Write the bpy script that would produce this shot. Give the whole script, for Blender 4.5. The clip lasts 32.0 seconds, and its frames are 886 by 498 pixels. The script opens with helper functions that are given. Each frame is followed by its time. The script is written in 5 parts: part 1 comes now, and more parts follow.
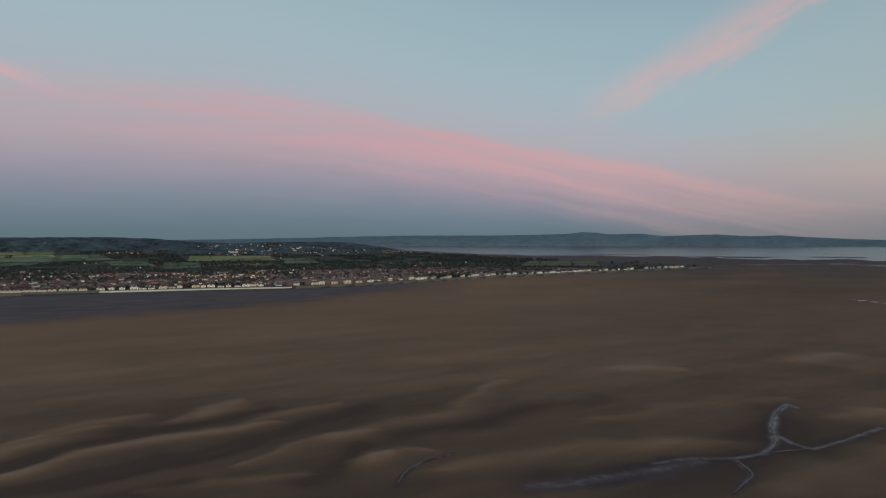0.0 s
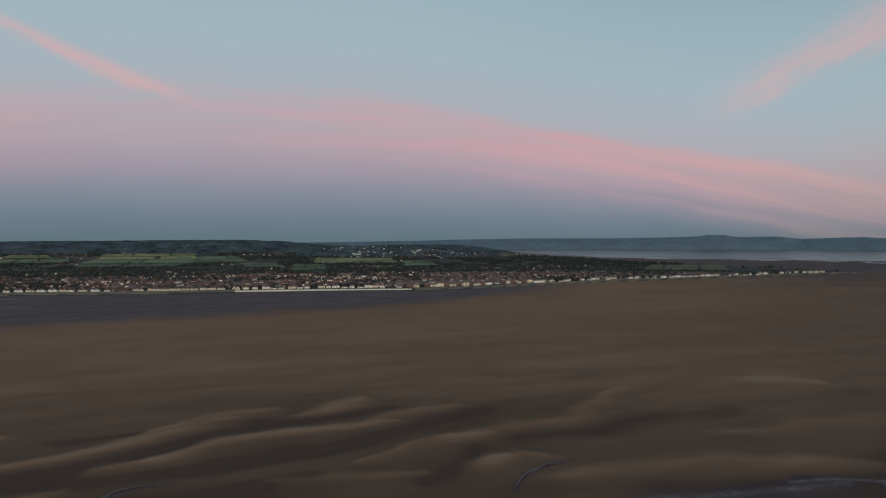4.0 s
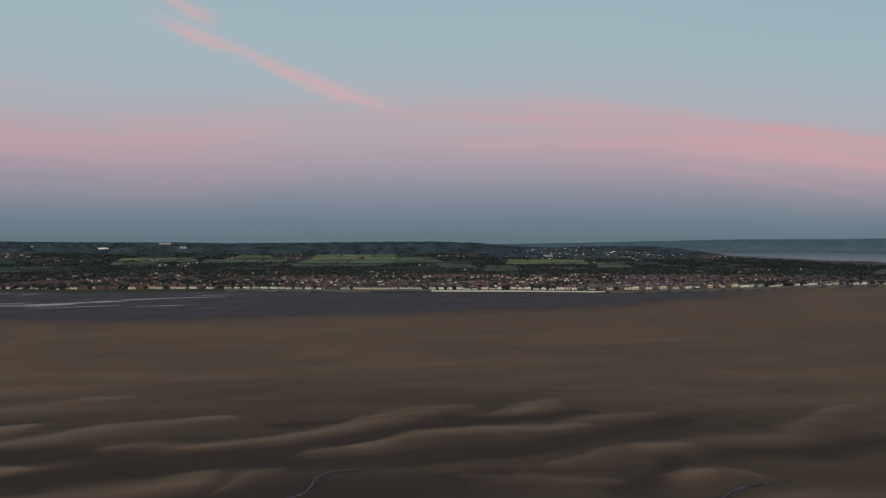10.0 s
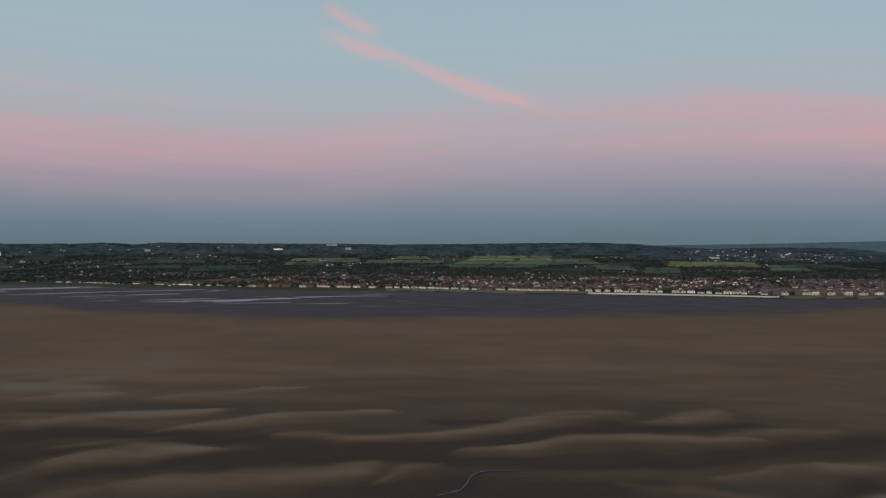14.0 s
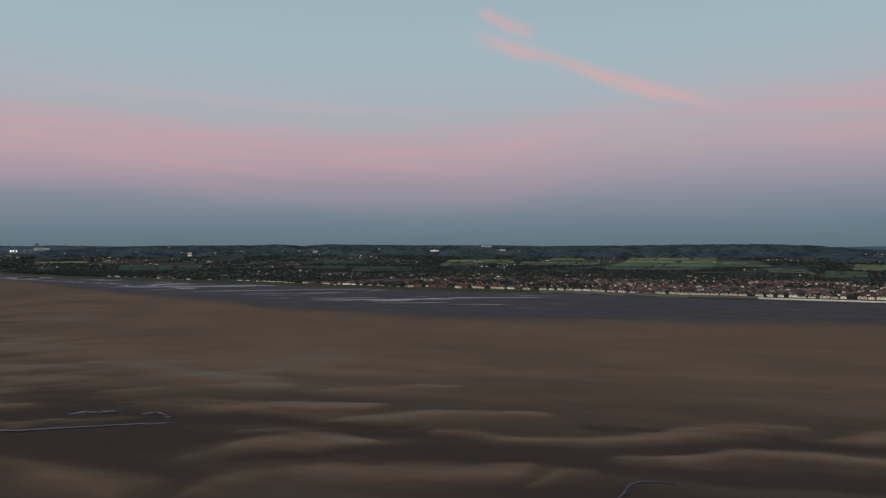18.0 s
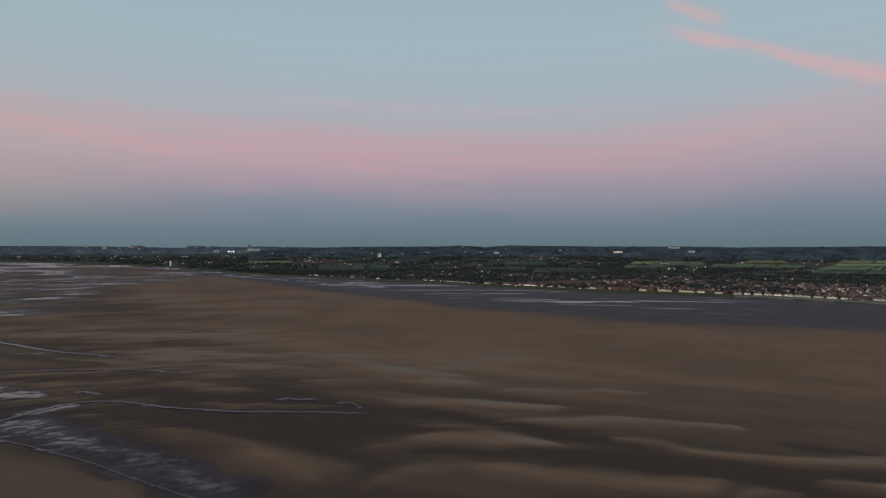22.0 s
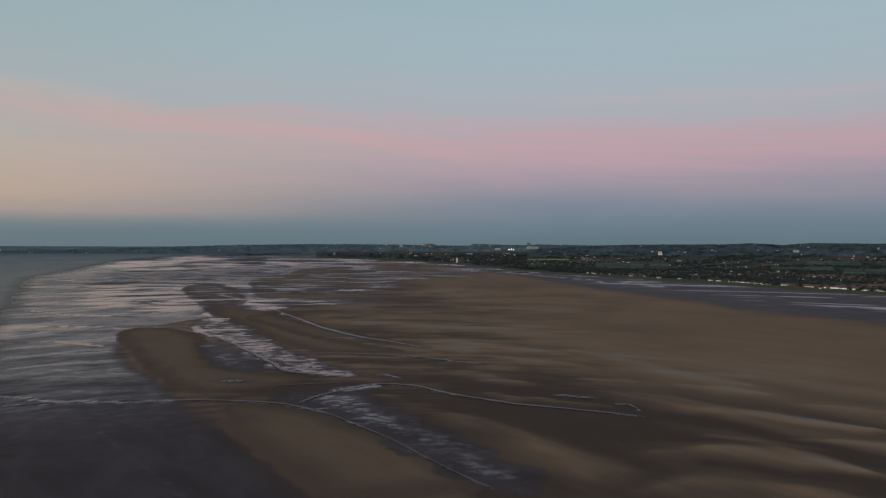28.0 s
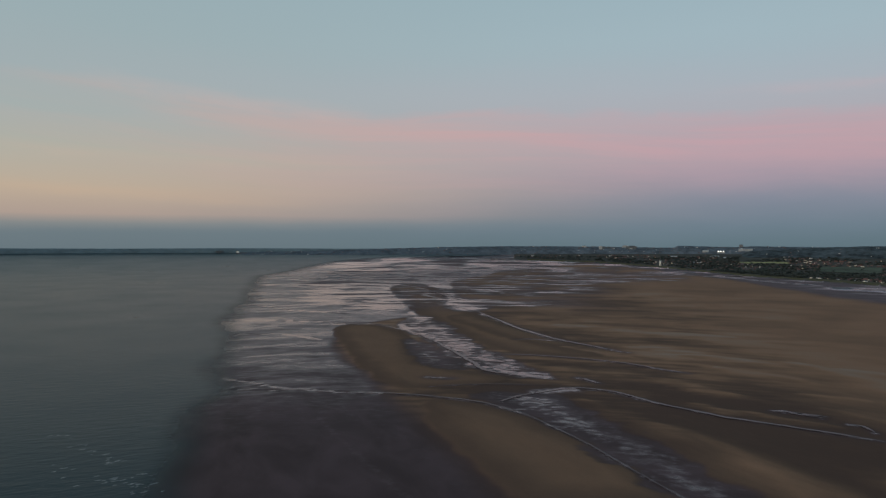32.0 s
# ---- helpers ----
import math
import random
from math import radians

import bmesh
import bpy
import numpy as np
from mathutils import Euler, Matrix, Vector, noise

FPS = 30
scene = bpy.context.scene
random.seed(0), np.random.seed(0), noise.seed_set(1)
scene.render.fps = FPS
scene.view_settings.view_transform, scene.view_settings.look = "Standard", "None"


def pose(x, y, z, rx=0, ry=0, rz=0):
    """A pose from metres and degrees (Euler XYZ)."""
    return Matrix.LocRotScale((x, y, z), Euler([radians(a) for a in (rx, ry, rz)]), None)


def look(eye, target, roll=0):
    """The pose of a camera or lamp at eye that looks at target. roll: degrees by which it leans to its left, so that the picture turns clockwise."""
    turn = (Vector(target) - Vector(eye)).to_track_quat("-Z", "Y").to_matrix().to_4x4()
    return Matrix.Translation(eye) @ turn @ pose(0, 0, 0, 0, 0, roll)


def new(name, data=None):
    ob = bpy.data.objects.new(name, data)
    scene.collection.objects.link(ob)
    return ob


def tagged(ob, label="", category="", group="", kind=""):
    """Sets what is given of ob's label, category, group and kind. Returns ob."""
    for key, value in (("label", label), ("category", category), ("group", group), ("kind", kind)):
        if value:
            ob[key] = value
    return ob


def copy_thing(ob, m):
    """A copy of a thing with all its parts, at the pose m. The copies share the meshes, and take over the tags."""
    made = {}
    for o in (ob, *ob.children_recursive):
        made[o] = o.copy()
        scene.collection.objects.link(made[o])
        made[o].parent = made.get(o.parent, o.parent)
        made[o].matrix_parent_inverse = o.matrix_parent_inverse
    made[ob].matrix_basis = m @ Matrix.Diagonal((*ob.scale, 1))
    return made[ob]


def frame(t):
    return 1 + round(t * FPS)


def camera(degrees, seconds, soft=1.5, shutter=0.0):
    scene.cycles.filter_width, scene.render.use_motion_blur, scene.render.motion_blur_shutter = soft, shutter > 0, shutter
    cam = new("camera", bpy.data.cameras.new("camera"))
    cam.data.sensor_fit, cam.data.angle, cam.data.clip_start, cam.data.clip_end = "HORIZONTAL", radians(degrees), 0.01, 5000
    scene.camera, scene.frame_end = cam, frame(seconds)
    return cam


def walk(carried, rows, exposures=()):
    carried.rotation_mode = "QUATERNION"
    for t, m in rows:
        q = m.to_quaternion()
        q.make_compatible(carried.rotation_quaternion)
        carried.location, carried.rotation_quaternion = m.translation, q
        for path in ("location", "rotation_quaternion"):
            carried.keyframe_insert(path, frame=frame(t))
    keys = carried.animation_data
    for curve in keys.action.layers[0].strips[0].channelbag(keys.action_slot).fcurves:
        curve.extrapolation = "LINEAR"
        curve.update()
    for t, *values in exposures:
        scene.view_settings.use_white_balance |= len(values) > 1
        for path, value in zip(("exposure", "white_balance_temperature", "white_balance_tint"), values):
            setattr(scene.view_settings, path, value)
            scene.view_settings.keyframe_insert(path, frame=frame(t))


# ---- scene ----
# Dusk over a drained tidal bay: sand flats, creeks, the sea, a coastal town and its hills.
H = 118.0  # height of the camera over the sand


def heading(yaw, pitch):
    a, e = radians(yaw), radians(pitch)
    return Vector((math.sin(a) * math.cos(e), math.cos(a) * math.cos(e), math.sin(e)))


cam = camera(64.35, 32.0, soft=1.3)
EYE = Vector((0, 0, H))
# seconds, bearing, tilt, lean: the camera turns where it hovers
TURN = [
    (0, 34.23, -0.82, -0.07), (0.5, 33.05, -0.77, -0.06), (1, 31.87, -0.73, -0.06), (1.5, 30.69, -0.68, -0.06),
    (2, 29.47, -0.66, -0.07), (2.5, 28.29, -0.64, -0.07), (3, 27.08, -0.62, -0.06), (3.5, 25.87, -0.60, -0.04),
    (5.5, 20.91, -0.55, -0.02), (6, 19.64, -0.52, -0.02), (6.5, 18.36, -0.49, -0.01), (7, 17.06, -0.49, -0.02),
    (7.5, 15.74, -0.46, -0.02), (8, 14.44, -0.45, -0.03), (8.5, 13.11, -0.45, -0.04), (9, 11.81, -0.44, -0.05),
    (9.5, 10.48, -0.46, -0.05), (10, 9.15, -0.45, -0.07), (10.5, 7.82, -0.46, -0.08), (11, 6.48, -0.47, -0.09),
    (11.5, 4.98, -0.46, -0.08), (12, 3.32, -0.44, -0.08), (12.5, 1.66, -0.41, -0.05), (13, -0.00, -0.37, -0.06),
    (13.5, -1.71, -0.35, -0.04), (14, -3.43, -0.33, -0.06), (14.5, -4.10, -0.31, -0.06), (16.5, -10.84, -0.23, -0.05),
    (17, -12.52, -0.22, -0.06), (17.5, -14.20, -0.21, -0.06), (18, -15.92, -0.19, -0.07), (18.5, -17.75, -0.15, -0.07),
    (19, -19.57, -0.14, -0.08), (19.5, -21.39, -0.12, -0.07), (20, -23.23, -0.10, -0.06), (20.5, -25.04, -0.09, -0.05),
    (21, -26.89, -0.08, -0.04), (21.5, -28.72, -0.08, -0.03), (22, -30.55, -0.08, -0.02), (22.5, -32.38, -0.13, 0.00),
    (23, -34.20, -0.14, 0.01), (23.5, -36.04, -0.17, 0.03), (24, -37.87, -0.21, 0.03), (24.5, -39.75, -0.22, 0.04),
    (25, -41.59, -0.22, 0.05), (25.5, -43.44, -0.23, 0.05), (27.5, -50.98, -0.25, 0.01), (28, -52.84, -0.24, -0.02),
    (28.5, -54.74, -0.22, -0.04), (29, -56.62, -0.21, -0.04), (29.5, -58.51, -0.19, -0.05), (30, -60.48, -0.17, -0.03),
    (30.5, -62.51, -0.15, -0.04), (31, -64.63, -0.10, -0.05), (31.5, -66.73, -0.08, -0.05), (32, -68.85, -0.06, -0.05)]
walk(cam, [(t, look(EYE, EYE + heading(yaw, tilt), lean)) for t, yaw, tilt, lean in TURN])


# ---- sky and light ----
def lin(r, g, b):
    return tuple(((c / 255 + 0.055) / 1.055) ** 2.4 if c > 10 else c / 3295 for c in (r, g, b)) + (1.0,)


class Nodes:
    """A short hand for node trees."""

    def __init__(self, tree):
        self.t = tree

    def node(self, kind, **props):
        n = self.t.nodes.new(kind)
        for k, v in props.items():
            if k == "operation":
                n.operation = v
            elif k == "blend_type":
                n.blend_type = v
            elif k == "data_type":
                n.data_type = v
            elif k == "attribute_name":
                n.attribute_name = v
            elif k == "interpolation_type":
                n.interpolation_type = v
            elif k == "noise_dimensions":
                n.noise_dimensions = v
        return n

    def put(self, value, socket):
        if hasattr(value, "links"):
            self.t.links.new(value, socket)
        elif value is not None:
            socket.default_value = value

    def math(self, op, a, b=None, c=None):
        n = self.node("ShaderNodeMath", operation=op)
        for i, v in enumerate((a, b, c)):
            self.put(v, n.inputs[i])
        return n.outputs[0]

    def smooth(self, v, lo, hi, a=0.0, b=1.0):
        n = self.node("ShaderNodeMapRange", interpolation_type="SMOOTHSTEP")
        for i, x in enumerate((v, lo, hi, a, b)):
            self.put(x, n.inputs[i])
        return n.outputs[0]

    def ramp(self, v, stops, bend="LINEAR"):
        n = self.t.nodes.new("ShaderNodeValToRGB")
        n.color_ramp.interpolation = bend
        self.put(v, n.inputs[0])
        el = n.color_ramp.elements
        for i, (p, c) in enumerate(stops):
            e = el[i] if i < 2 else el.new(p)
            e.position, e.color = p, c
        return n.outputs[0]

    def mix(self, f, a, b, how="MIX"):
        n = self.node("ShaderNodeMix", data_type="RGBA", blend_type=how)
        self.put(f, n.inputs[0]), self.put(a, n.inputs[6]), self.put(b, n.inputs[7])
        return n.outputs[2]

    def vec(self, x, y, z):
        n = self.node("ShaderNodeCombineXYZ")
        for i, v in enumerate((x, y, z)):
            self.put(v, n.inputs[i])
        return n.outputs[0]

    def noise(self, where, scale, detail=4.0, rough=0.55, warp=0.0):
        n = self.t.nodes.new("ShaderNodeTexNoise")
        self.put(where, n.inputs["Vector"])
        n.inputs["Scale"].default_value, n.inputs["Detail"].default_value = scale, detail
        n.inputs["Roughness"].default_value, n.inputs["Distortion"].default_value = rough, warp
        return n.outputs[0]

    def stretch(self, where, sx, sy, sz=1.0, turn=0.0):
        n = self.t.nodes.new("ShaderNodeMapping")
        self.put(where, n.inputs[0])
        n.inputs["Rotation"].default_value = (0, 0, radians(turn))
        n.inputs["Scale"].default_value = (sx, sy, sz)
        return n.outputs[0]

    def attr(self, name):
        return self.node("ShaderNodeAttribute", attribute_name=name).outputs["Fac"]


world = bpy.data.worlds.new("dusk_sky")
scene.world = world
world.use_nodes = True
world.node_tree.nodes.clear()
W = Nodes(world.node_tree)
coords = world.node_tree.nodes.new("ShaderNodeTexCoord").outputs["Generated"]
split = world.node_tree.nodes.new("ShaderNodeSeparateXYZ")
W.put(coords, split.inputs[0])
sx, sy, sz = split.outputs
elev = W.math("MULTIPLY", W.math("ARCSINE", sz), 57.2958)
azim = W.math("MULTIPLY", W.math("ARCTAN2", sx, sy), 57.2958)
drift = W.noise(W.vec(W.math("MULTIPLY", azim, 0.045), W.math("MULTIPLY", elev, 0.22), 0.0), 1.0, 4.0, 0.6)
lift = W.math("ADD", elev, W.math("MULTIPLY", W.math("SUBTRACT", drift, 0.5), 1.6))
# the shadow stands lower towards the east
lift = W.math("MULTIPLY", lift, W.smooth(azim, 16.0, 60.0, 1.0, 1.5))


def at(e):
    return (e + 2.0) / 62.0


def sky_ramp(e, stops):
    """Colours by height over the skyline in degrees; the lowest and the highest first."""
    return W.ramp(W.math("DIVIDE", W.math("ADD", e, 2.0), 62.0), [(at(h), lin(*c)) for h, c in stops])


def bearing_curve(points, top):
    """A value that changes smoothly with the bearing."""
    stops = [((a + 120.0) / 220.0, (v / top, v / top, v / top, 1.0)) for a, v in points]
    return W.math("MULTIPLY", W.ramp(W.math("DIVIDE", W.math("ADD", azim, 120.0), 220.0), [stops[0], stops[-1]] + stops[1:-1], "CARDINAL"), top)


# the shadow of the earth, teal below and mauve above, under a pale blue sky
belt = sky_ramp(lift, [(-2, (94, 109, 118)), (60, (96, 120, 140)), (0.3, (98, 117, 127)), (1.8, (110, 126, 139)), (3.6, (131, 137, 152)), (5.6, (155, 149, 163)),
                       (7.6, (169, 161, 171)), (9.6, (169, 171, 180)), (12, (166, 178, 188)), (16, (162, 181, 191)), (22, (152, 176, 187)), (36, (120, 146, 164))])
# yellow light on the flanks, over a low bank of grey
glow = sky_ramp(W.math("ADD", elev, W.math("MULTIPLY", W.math("SUBTRACT", drift, 0.5), 0.7)),
                [(-2, (96, 111, 119)), (60, (96, 120, 140)), (1.3, (110, 123, 130)), (1.9, (134, 137, 138)), (2.6, (174, 156, 146)), (4.4, (190, 171, 152)),
                 (7, (176, 175, 164)), (10, (162, 175, 175)), (13, (160, 174, 178)), (22, (150, 172, 180)), (36, (120, 146, 164))])
# towards the hidden sun, behind the camera, the arch of twilight
arch = sky_ramp(elev, [(-2, (150, 130, 120)), (60, (96, 120, 140)), (1, (215, 165, 125)), (5, (245, 205, 160)), (12, (215, 208, 190)), (24, (165, 180, 188)), (36, (120, 146, 164))])
flank = W.math("ADD", W.smooth(azim, -42.0, -100.0), W.smooth(azim, 44.0, 88.0))
sky = W.mix(flank, belt, glow)
back = W.smooth(W.math("ABSOLUTE", azim), 112.0, 160.0)
sky = W.mix(back, sky, W.mix(1.0, arch, (2.3, 2.1, 1.95, 1.0), "MULTIPLY"))
# the long bank of pink cloud: a clear upper edge, fading downwards into the mauve
brink = bearing_curve([(-120, 13.0), (-101, 12.6), (-92, 11.9), (-84, 11.2), (-76, 10.8), (-62, 11.0), (-50, 10.3), (-40, 9.9), (-30, 9.4), (-20, 9.0), (-11, 8.9), (-3, 10.2),
                       (4, 11.2), (12, 11.0), (20, 10.7), (28, 9.9), (37, 8.5), (44, 7.1), (51, 5.6), (60, 3.6), (68, 2.6), (100, 1.0)], 16.0)
amount = bearing_curve([(-120, 0.1), (-101, 0.2), (-88, 0.42), (-74, 0.62), (-60, 0.8), (-44, 0.84), (-30, 0.8), (-18, 0.66), (-8, 0.5), (2, 0.42), (12, 0.6), (24, 0.86), (38, 1.0),
                        (50, 0.86), (58, 0.5), (68, 0.2), (100, 0.0)], 1.0)
fluff = W.noise(W.vec(W.math("MULTIPLY", azim, 0.13), W.math("MULTIPLY", W.math("SUBTRACT", brink, elev), 0.42), 3.0), 1.0, 5.0, 0.6)
deep = W.math("ADD", W.math("SUBTRACT", brink, elev), W.math("MULTIPLY", W.math("SUBTRACT", fluff, 0.5), 2.0))
seams = W.noise(W.vec(W.math("MULTIPLY", azim, 0.035), W.math("MULTIPLY", W.math("SUBTRACT", brink, elev), 0.62), 8.0), 1.0, 4.0, 0.55, 0.3)
bank = W.math("MULTIPLY", W.smooth(deep, W.smooth(W.math("ABSOLUTE", W.math("SUBTRACT", azim, 4.0)), 10.0, 30.0, -2.2, -0.4), 0.8), W.smooth(deep, W.smooth(azim, -40.0, -75.0, 7.0, 9.6), 0.4))
bank = W.math("MULTIPLY", W.math("MULTIPLY", bank, amount), W.smooth(seams, 0.32, 0.64, 0.42, 1.0))
sky = W.mix(bank, sky, W.mix(W.smooth(W.math("ABSOLUTE", W.math("SUBTRACT", azim, -8.0)), 36.0, 84.0), lin(203, 160, 168), lin(208, 168, 160)))
# a faint rosy breath over the bank
sky = W.mix(W.math("MULTIPLY", W.math("MULTIPLY", W.smooth(deep, -5.0, -0.2), W.smooth(deep, 1.2, -0.4)), W.math("MULTIPLY", amount, 0.30)), sky, lin(186, 172, 180))


def trail(a0, e0, a1, e1, wide, strong, tint):
    """A long streak of lit cloud between two bearings and heights."""
    global sky
    L, th = math.hypot(a1 - a0, e1 - e0), math.atan2(e1 - e0, a1 - a0)
    da, de = W.math("SUBTRACT", azim, a0), W.math("SUBTRACT", elev, e0)
    along = W.math("ADD", W.math("MULTIPLY", da, math.cos(th)), W.math("MULTIPLY", de, math.sin(th)))
    off = W.math("SUBTRACT", W.math("MULTIPLY", de, math.cos(th)), W.math("MULTIPLY", da, math.sin(th)))
    rag = W.noise(W.vec(W.math("MULTIPLY", along, 0.22), W.math("MULTIPLY", off, 0.8), a0), 1.0, 4.0, 0.55)
    off = W.math("ADD", off, W.math("MULTIPLY", W.math("SUBTRACT", rag, 0.5), wide * 1.3))
    body = W.smooth(W.math("ABSOLUTE", off), wide, 0.0)
    ends = W.math("MULTIPLY", W.smooth(along, -0.12 * L, 0.2 * L), W.smooth(along, 1.05 * L, 0.72 * L))
    f = W.math("MULTIPLY", W.math("MULTIPLY", body, ends), W.math("MULTIPLY", W.smooth(rag, 0.25, 0.65, 0.35, 1.0), strong))
    sky = W.mix(f, sky, tint)


trail(-13.4, 16.7, 6.5, 10.3, 0.95, 0.62, lin(218, 170, 172))
trail(-13.0, 18.5, -8.2, 16.5, 0.9, 0.5, lin(218, 168, 170))
trail(46.0, 10.0, 70.0, 21.4, 2.3, 0.62, lin(212, 172, 172))
trail(-46.0, 11.7, -14.0, 10.6, 0.7, 0.26, lin(200, 172, 178))
trail(-96.0, 12.4, -74.0, 10.4, 1.0, 0.26, lin(208, 176, 170))
trail(-104.0, 7.2, -72.0, 6.4, 0.9, 0.2, lin(196, 176, 160))
trail(-104.0, 4.6, -78.0, 3.4, 0.8, 0.22, lin(200, 172, 148))
bg = world.node_tree.nodes.new("ShaderNodeBackground")
W.put(W.mix(1.0, sky, (0.985, 1.0, 0.99, 1.0), "MULTIPLY"), bg.inputs[0])
bg.inputs[1].default_value = 1.0
W.put(bg.outputs[0], world.node_tree.nodes.new("ShaderNodeOutputWorld").inputs[0])

sun = new("sun", bpy.data.lights.new("sun", "SUN"))
sun.data.energy, sun.data.angle, sun.data.color = 0.75, radians(14), (1.0, 0.88, 0.74)
sun.matrix_world = look((-900, -4000, 420), (0, 0, 0))


# ---- materials ----
def material(name, colour=(0.5, 0.5, 0.5), rough=0.8, vary=0.25, grain=0.4, bump=0.0, metal=0.0, spec=0.4, patch=0.02, random_by=None):
    """A surface with grain and larger patches."""
    m = bpy.data.materials.new(name)
    m.use_nodes = True
    n = Nodes(m.node_tree)
    b = m.node_tree.nodes["Principled BSDF"]
    b.inputs["Roughness"].default_value, b.inputs["Metallic"].default_value = rough, metal
    b.inputs["Specular IOR Level"].default_value = spec
    pos = m.node_tree.nodes.new("ShaderNodeNewGeometry").outputs["Position"]
    a, c = n.noise(pos, grain, 3.0), n.noise(pos, patch, 3.0)
    f = n.math("ADD", n.math("MULTIPLY", n.math("SUBTRACT", a, 0.5), vary * 1.6), n.math("MULTIPLY", n.math("SUBTRACT", c, 0.5), vary * 1.6))
    if random_by == "island":
        rnd = m.node_tree.nodes.new("ShaderNodeNewGeometry").outputs["Random Per Island"]
        f = n.math("ADD", f, n.math("MULTIPLY", n.math("SUBTRACT", rnd, 0.5), 0.8))
    elif random_by == "object":
        rnd = m.node_tree.nodes.new("ShaderNodeObjectInfo").outputs["Random"]
        f = n.math("ADD", f, n.math("MULTIPLY", n.math("SUBTRACT", rnd, 0.5), 0.6))
    f = n.math("ADD", f, 1.0)
    base = n.mix(1.0, (*colour, 1.0), n.vec(f, f, f), "MULTIPLY")
    n.put(base, b.inputs["Base Color"])
    if bump:
        bp = m.node_tree.nodes.new("ShaderNodeBump")
        bp.inputs["Strength"].default_value, bp.inputs["Distance"].default_value = bump, 0.3
        n.put(a, bp.inputs["Height"])
        n.put(bp.outputs[0], b.inputs["Normal"])
    return m


def sand_material():
    m = bpy.data.materials.new("tidal_sand")
    m.use_nodes = True
    n = Nodes(m.node_tree)
    b = m.node_tree.nodes["Principled BSDF"]
    pos = m.node_tree.nodes.new("ShaderNodeNewGeometry").outputs["Position"]
    wet, film, mud, lace = n.attr("wet"), n.attr("film"), n.attr("mud"), n.attr("lace")
    big = n.noise(pos, 0.004, 4.0)
    mid = n.noise(n.stretch(pos, 1.0, 2.0, 1.0, 12), 0.016, 4.0, 0.5, 0.6)
    small = n.noise(pos, 0.6, 3.0)
    wet_dimness = n.math("ADD", wet, n.math("MULTIPLY", n.math("SUBTRACT", mid, 0.5), 0.15))
    ribs = n.noise(n.stretch(pos, 1.0, 2.6, 1.0, 10), 0.06, 5.0, 0.6, 0.7)
    wet_dimness = n.math("ADD", wet_dimness, n.math("MULTIPLY", n.math("SUBTRACT", ribs, 0.5), 0.13))
    col = n.ramp(wet_dimness, [(0.0, (0.268, 0.188, 0.142, 1)), (1.0, (0.090, 0.055, 0.042, 1)), (0.35, (0.252, 0.142, 0.090, 1)), (0.7, (0.148, 0.089, 0.060, 1))])
    # soaked mud is darker than damp mud
    damp = n.math("SUBTRACT", 1.14, n.math("MULTIPLY", wet, 0.36))
    col = n.mix(mud, col, n.mix(1.0, n.mix(n.smooth(mid, 0.3, 0.7), (0.056, 0.034, 0.037, 1), (0.099, 0.062, 0.069, 1)), n.vec(damp, damp, damp), "MULTIPLY"))
    tone = n.math("ADD", 0.8, n.math("ADD", n.math("MULTIPLY", big, 0.25), n.math("MULTIPLY", small, 0.16)))
    col = n.mix(1.0, col, n.vec(tone, tone, tone), "MULTIPLY")
    # streaks of standing water
    # bent round a point near the camera, so they lie across its view
    apart = m.node_tree.nodes.new("ShaderNodeSeparateXYZ")
    n.put(pos, apart.inputs[0])
    px, py = n.math("SUBTRACT", apart.outputs[0], 60.0), n.math("ADD", apart.outputs[1], 90.0)
    swept = n.math("ARCTAN2", px, py)
    out = n.math("SQRT", n.math("ADD", n.math("MULTIPLY", px, px), n.math("MULTIPLY", py, py)))
    coarse = n.noise(n.vec(n.math("MULTIPLY", swept, 14.0), n.math("MULTIPLY", n.math("LOGARITHM", out, 2.718), 26.0), 0.0), 1.0, 6.0, 0.6, 0.5)
    thin = n.noise(n.vec(n.math("MULTIPLY", swept, 60.0), n.math("MULTIPLY", out, 0.16), 5.0), 1.0, 5.0, 0.6, 0.4)
    streak = n.math("ADD", thin, n.math("MULTIPLY", n.math("SUBTRACT", coarse, thin), n.smooth(out, 800.0, 2000.0, 0.38, 0.85)))
    swing = n.math("MULTIPLY", n.math("SUBTRACT", streak, 0.5), n.math("ADD", 0.32, n.math("MULTIPLY", lace, 3.5)))
    cover = n.smooth(n.math("ADD", film, swing), 0.32, 0.82)
    # the film's base colour holds the low sky's pink reflection
    n.put(n.mix(cover, col, (0.096, 0.057, 0.062, 1)), b.inputs["Base Color"])
    soak = n.math("MAXIMUM", n.math("MULTIPLY", wet, 0.15), n.math("MULTIPLY", mud, 0.5))
    n.put(n.math("SUBTRACT", n.math("SUBTRACT", 0.95, n.math("MULTIPLY", soak, 0.6)), n.math("MULTIPLY", cover, 0.62)), b.inputs["Roughness"])
    n.put(n.math("ADD", 0.03, n.math("ADD", n.math("MULTIPLY", mud, 0.05), n.math("MULTIPLY", cover, 0.075))), b.inputs["Specular IOR Level"])
    bp = m.node_tree.nodes.new("ShaderNodeBump")
    n.put(n.math("MULTIPLY", n.math("SUBTRACT", 1.0, cover), 0.25), bp.inputs["Strength"])
    bp.inputs["Distance"].default_value = 0.12
    n.put(n.noise(n.stretch(pos, 1.0, 2.2, 1.0, 15), 0.5, 3.0), bp.inputs["Height"])
    n.put(bp.outputs[0], b.inputs["Normal"])
    return m


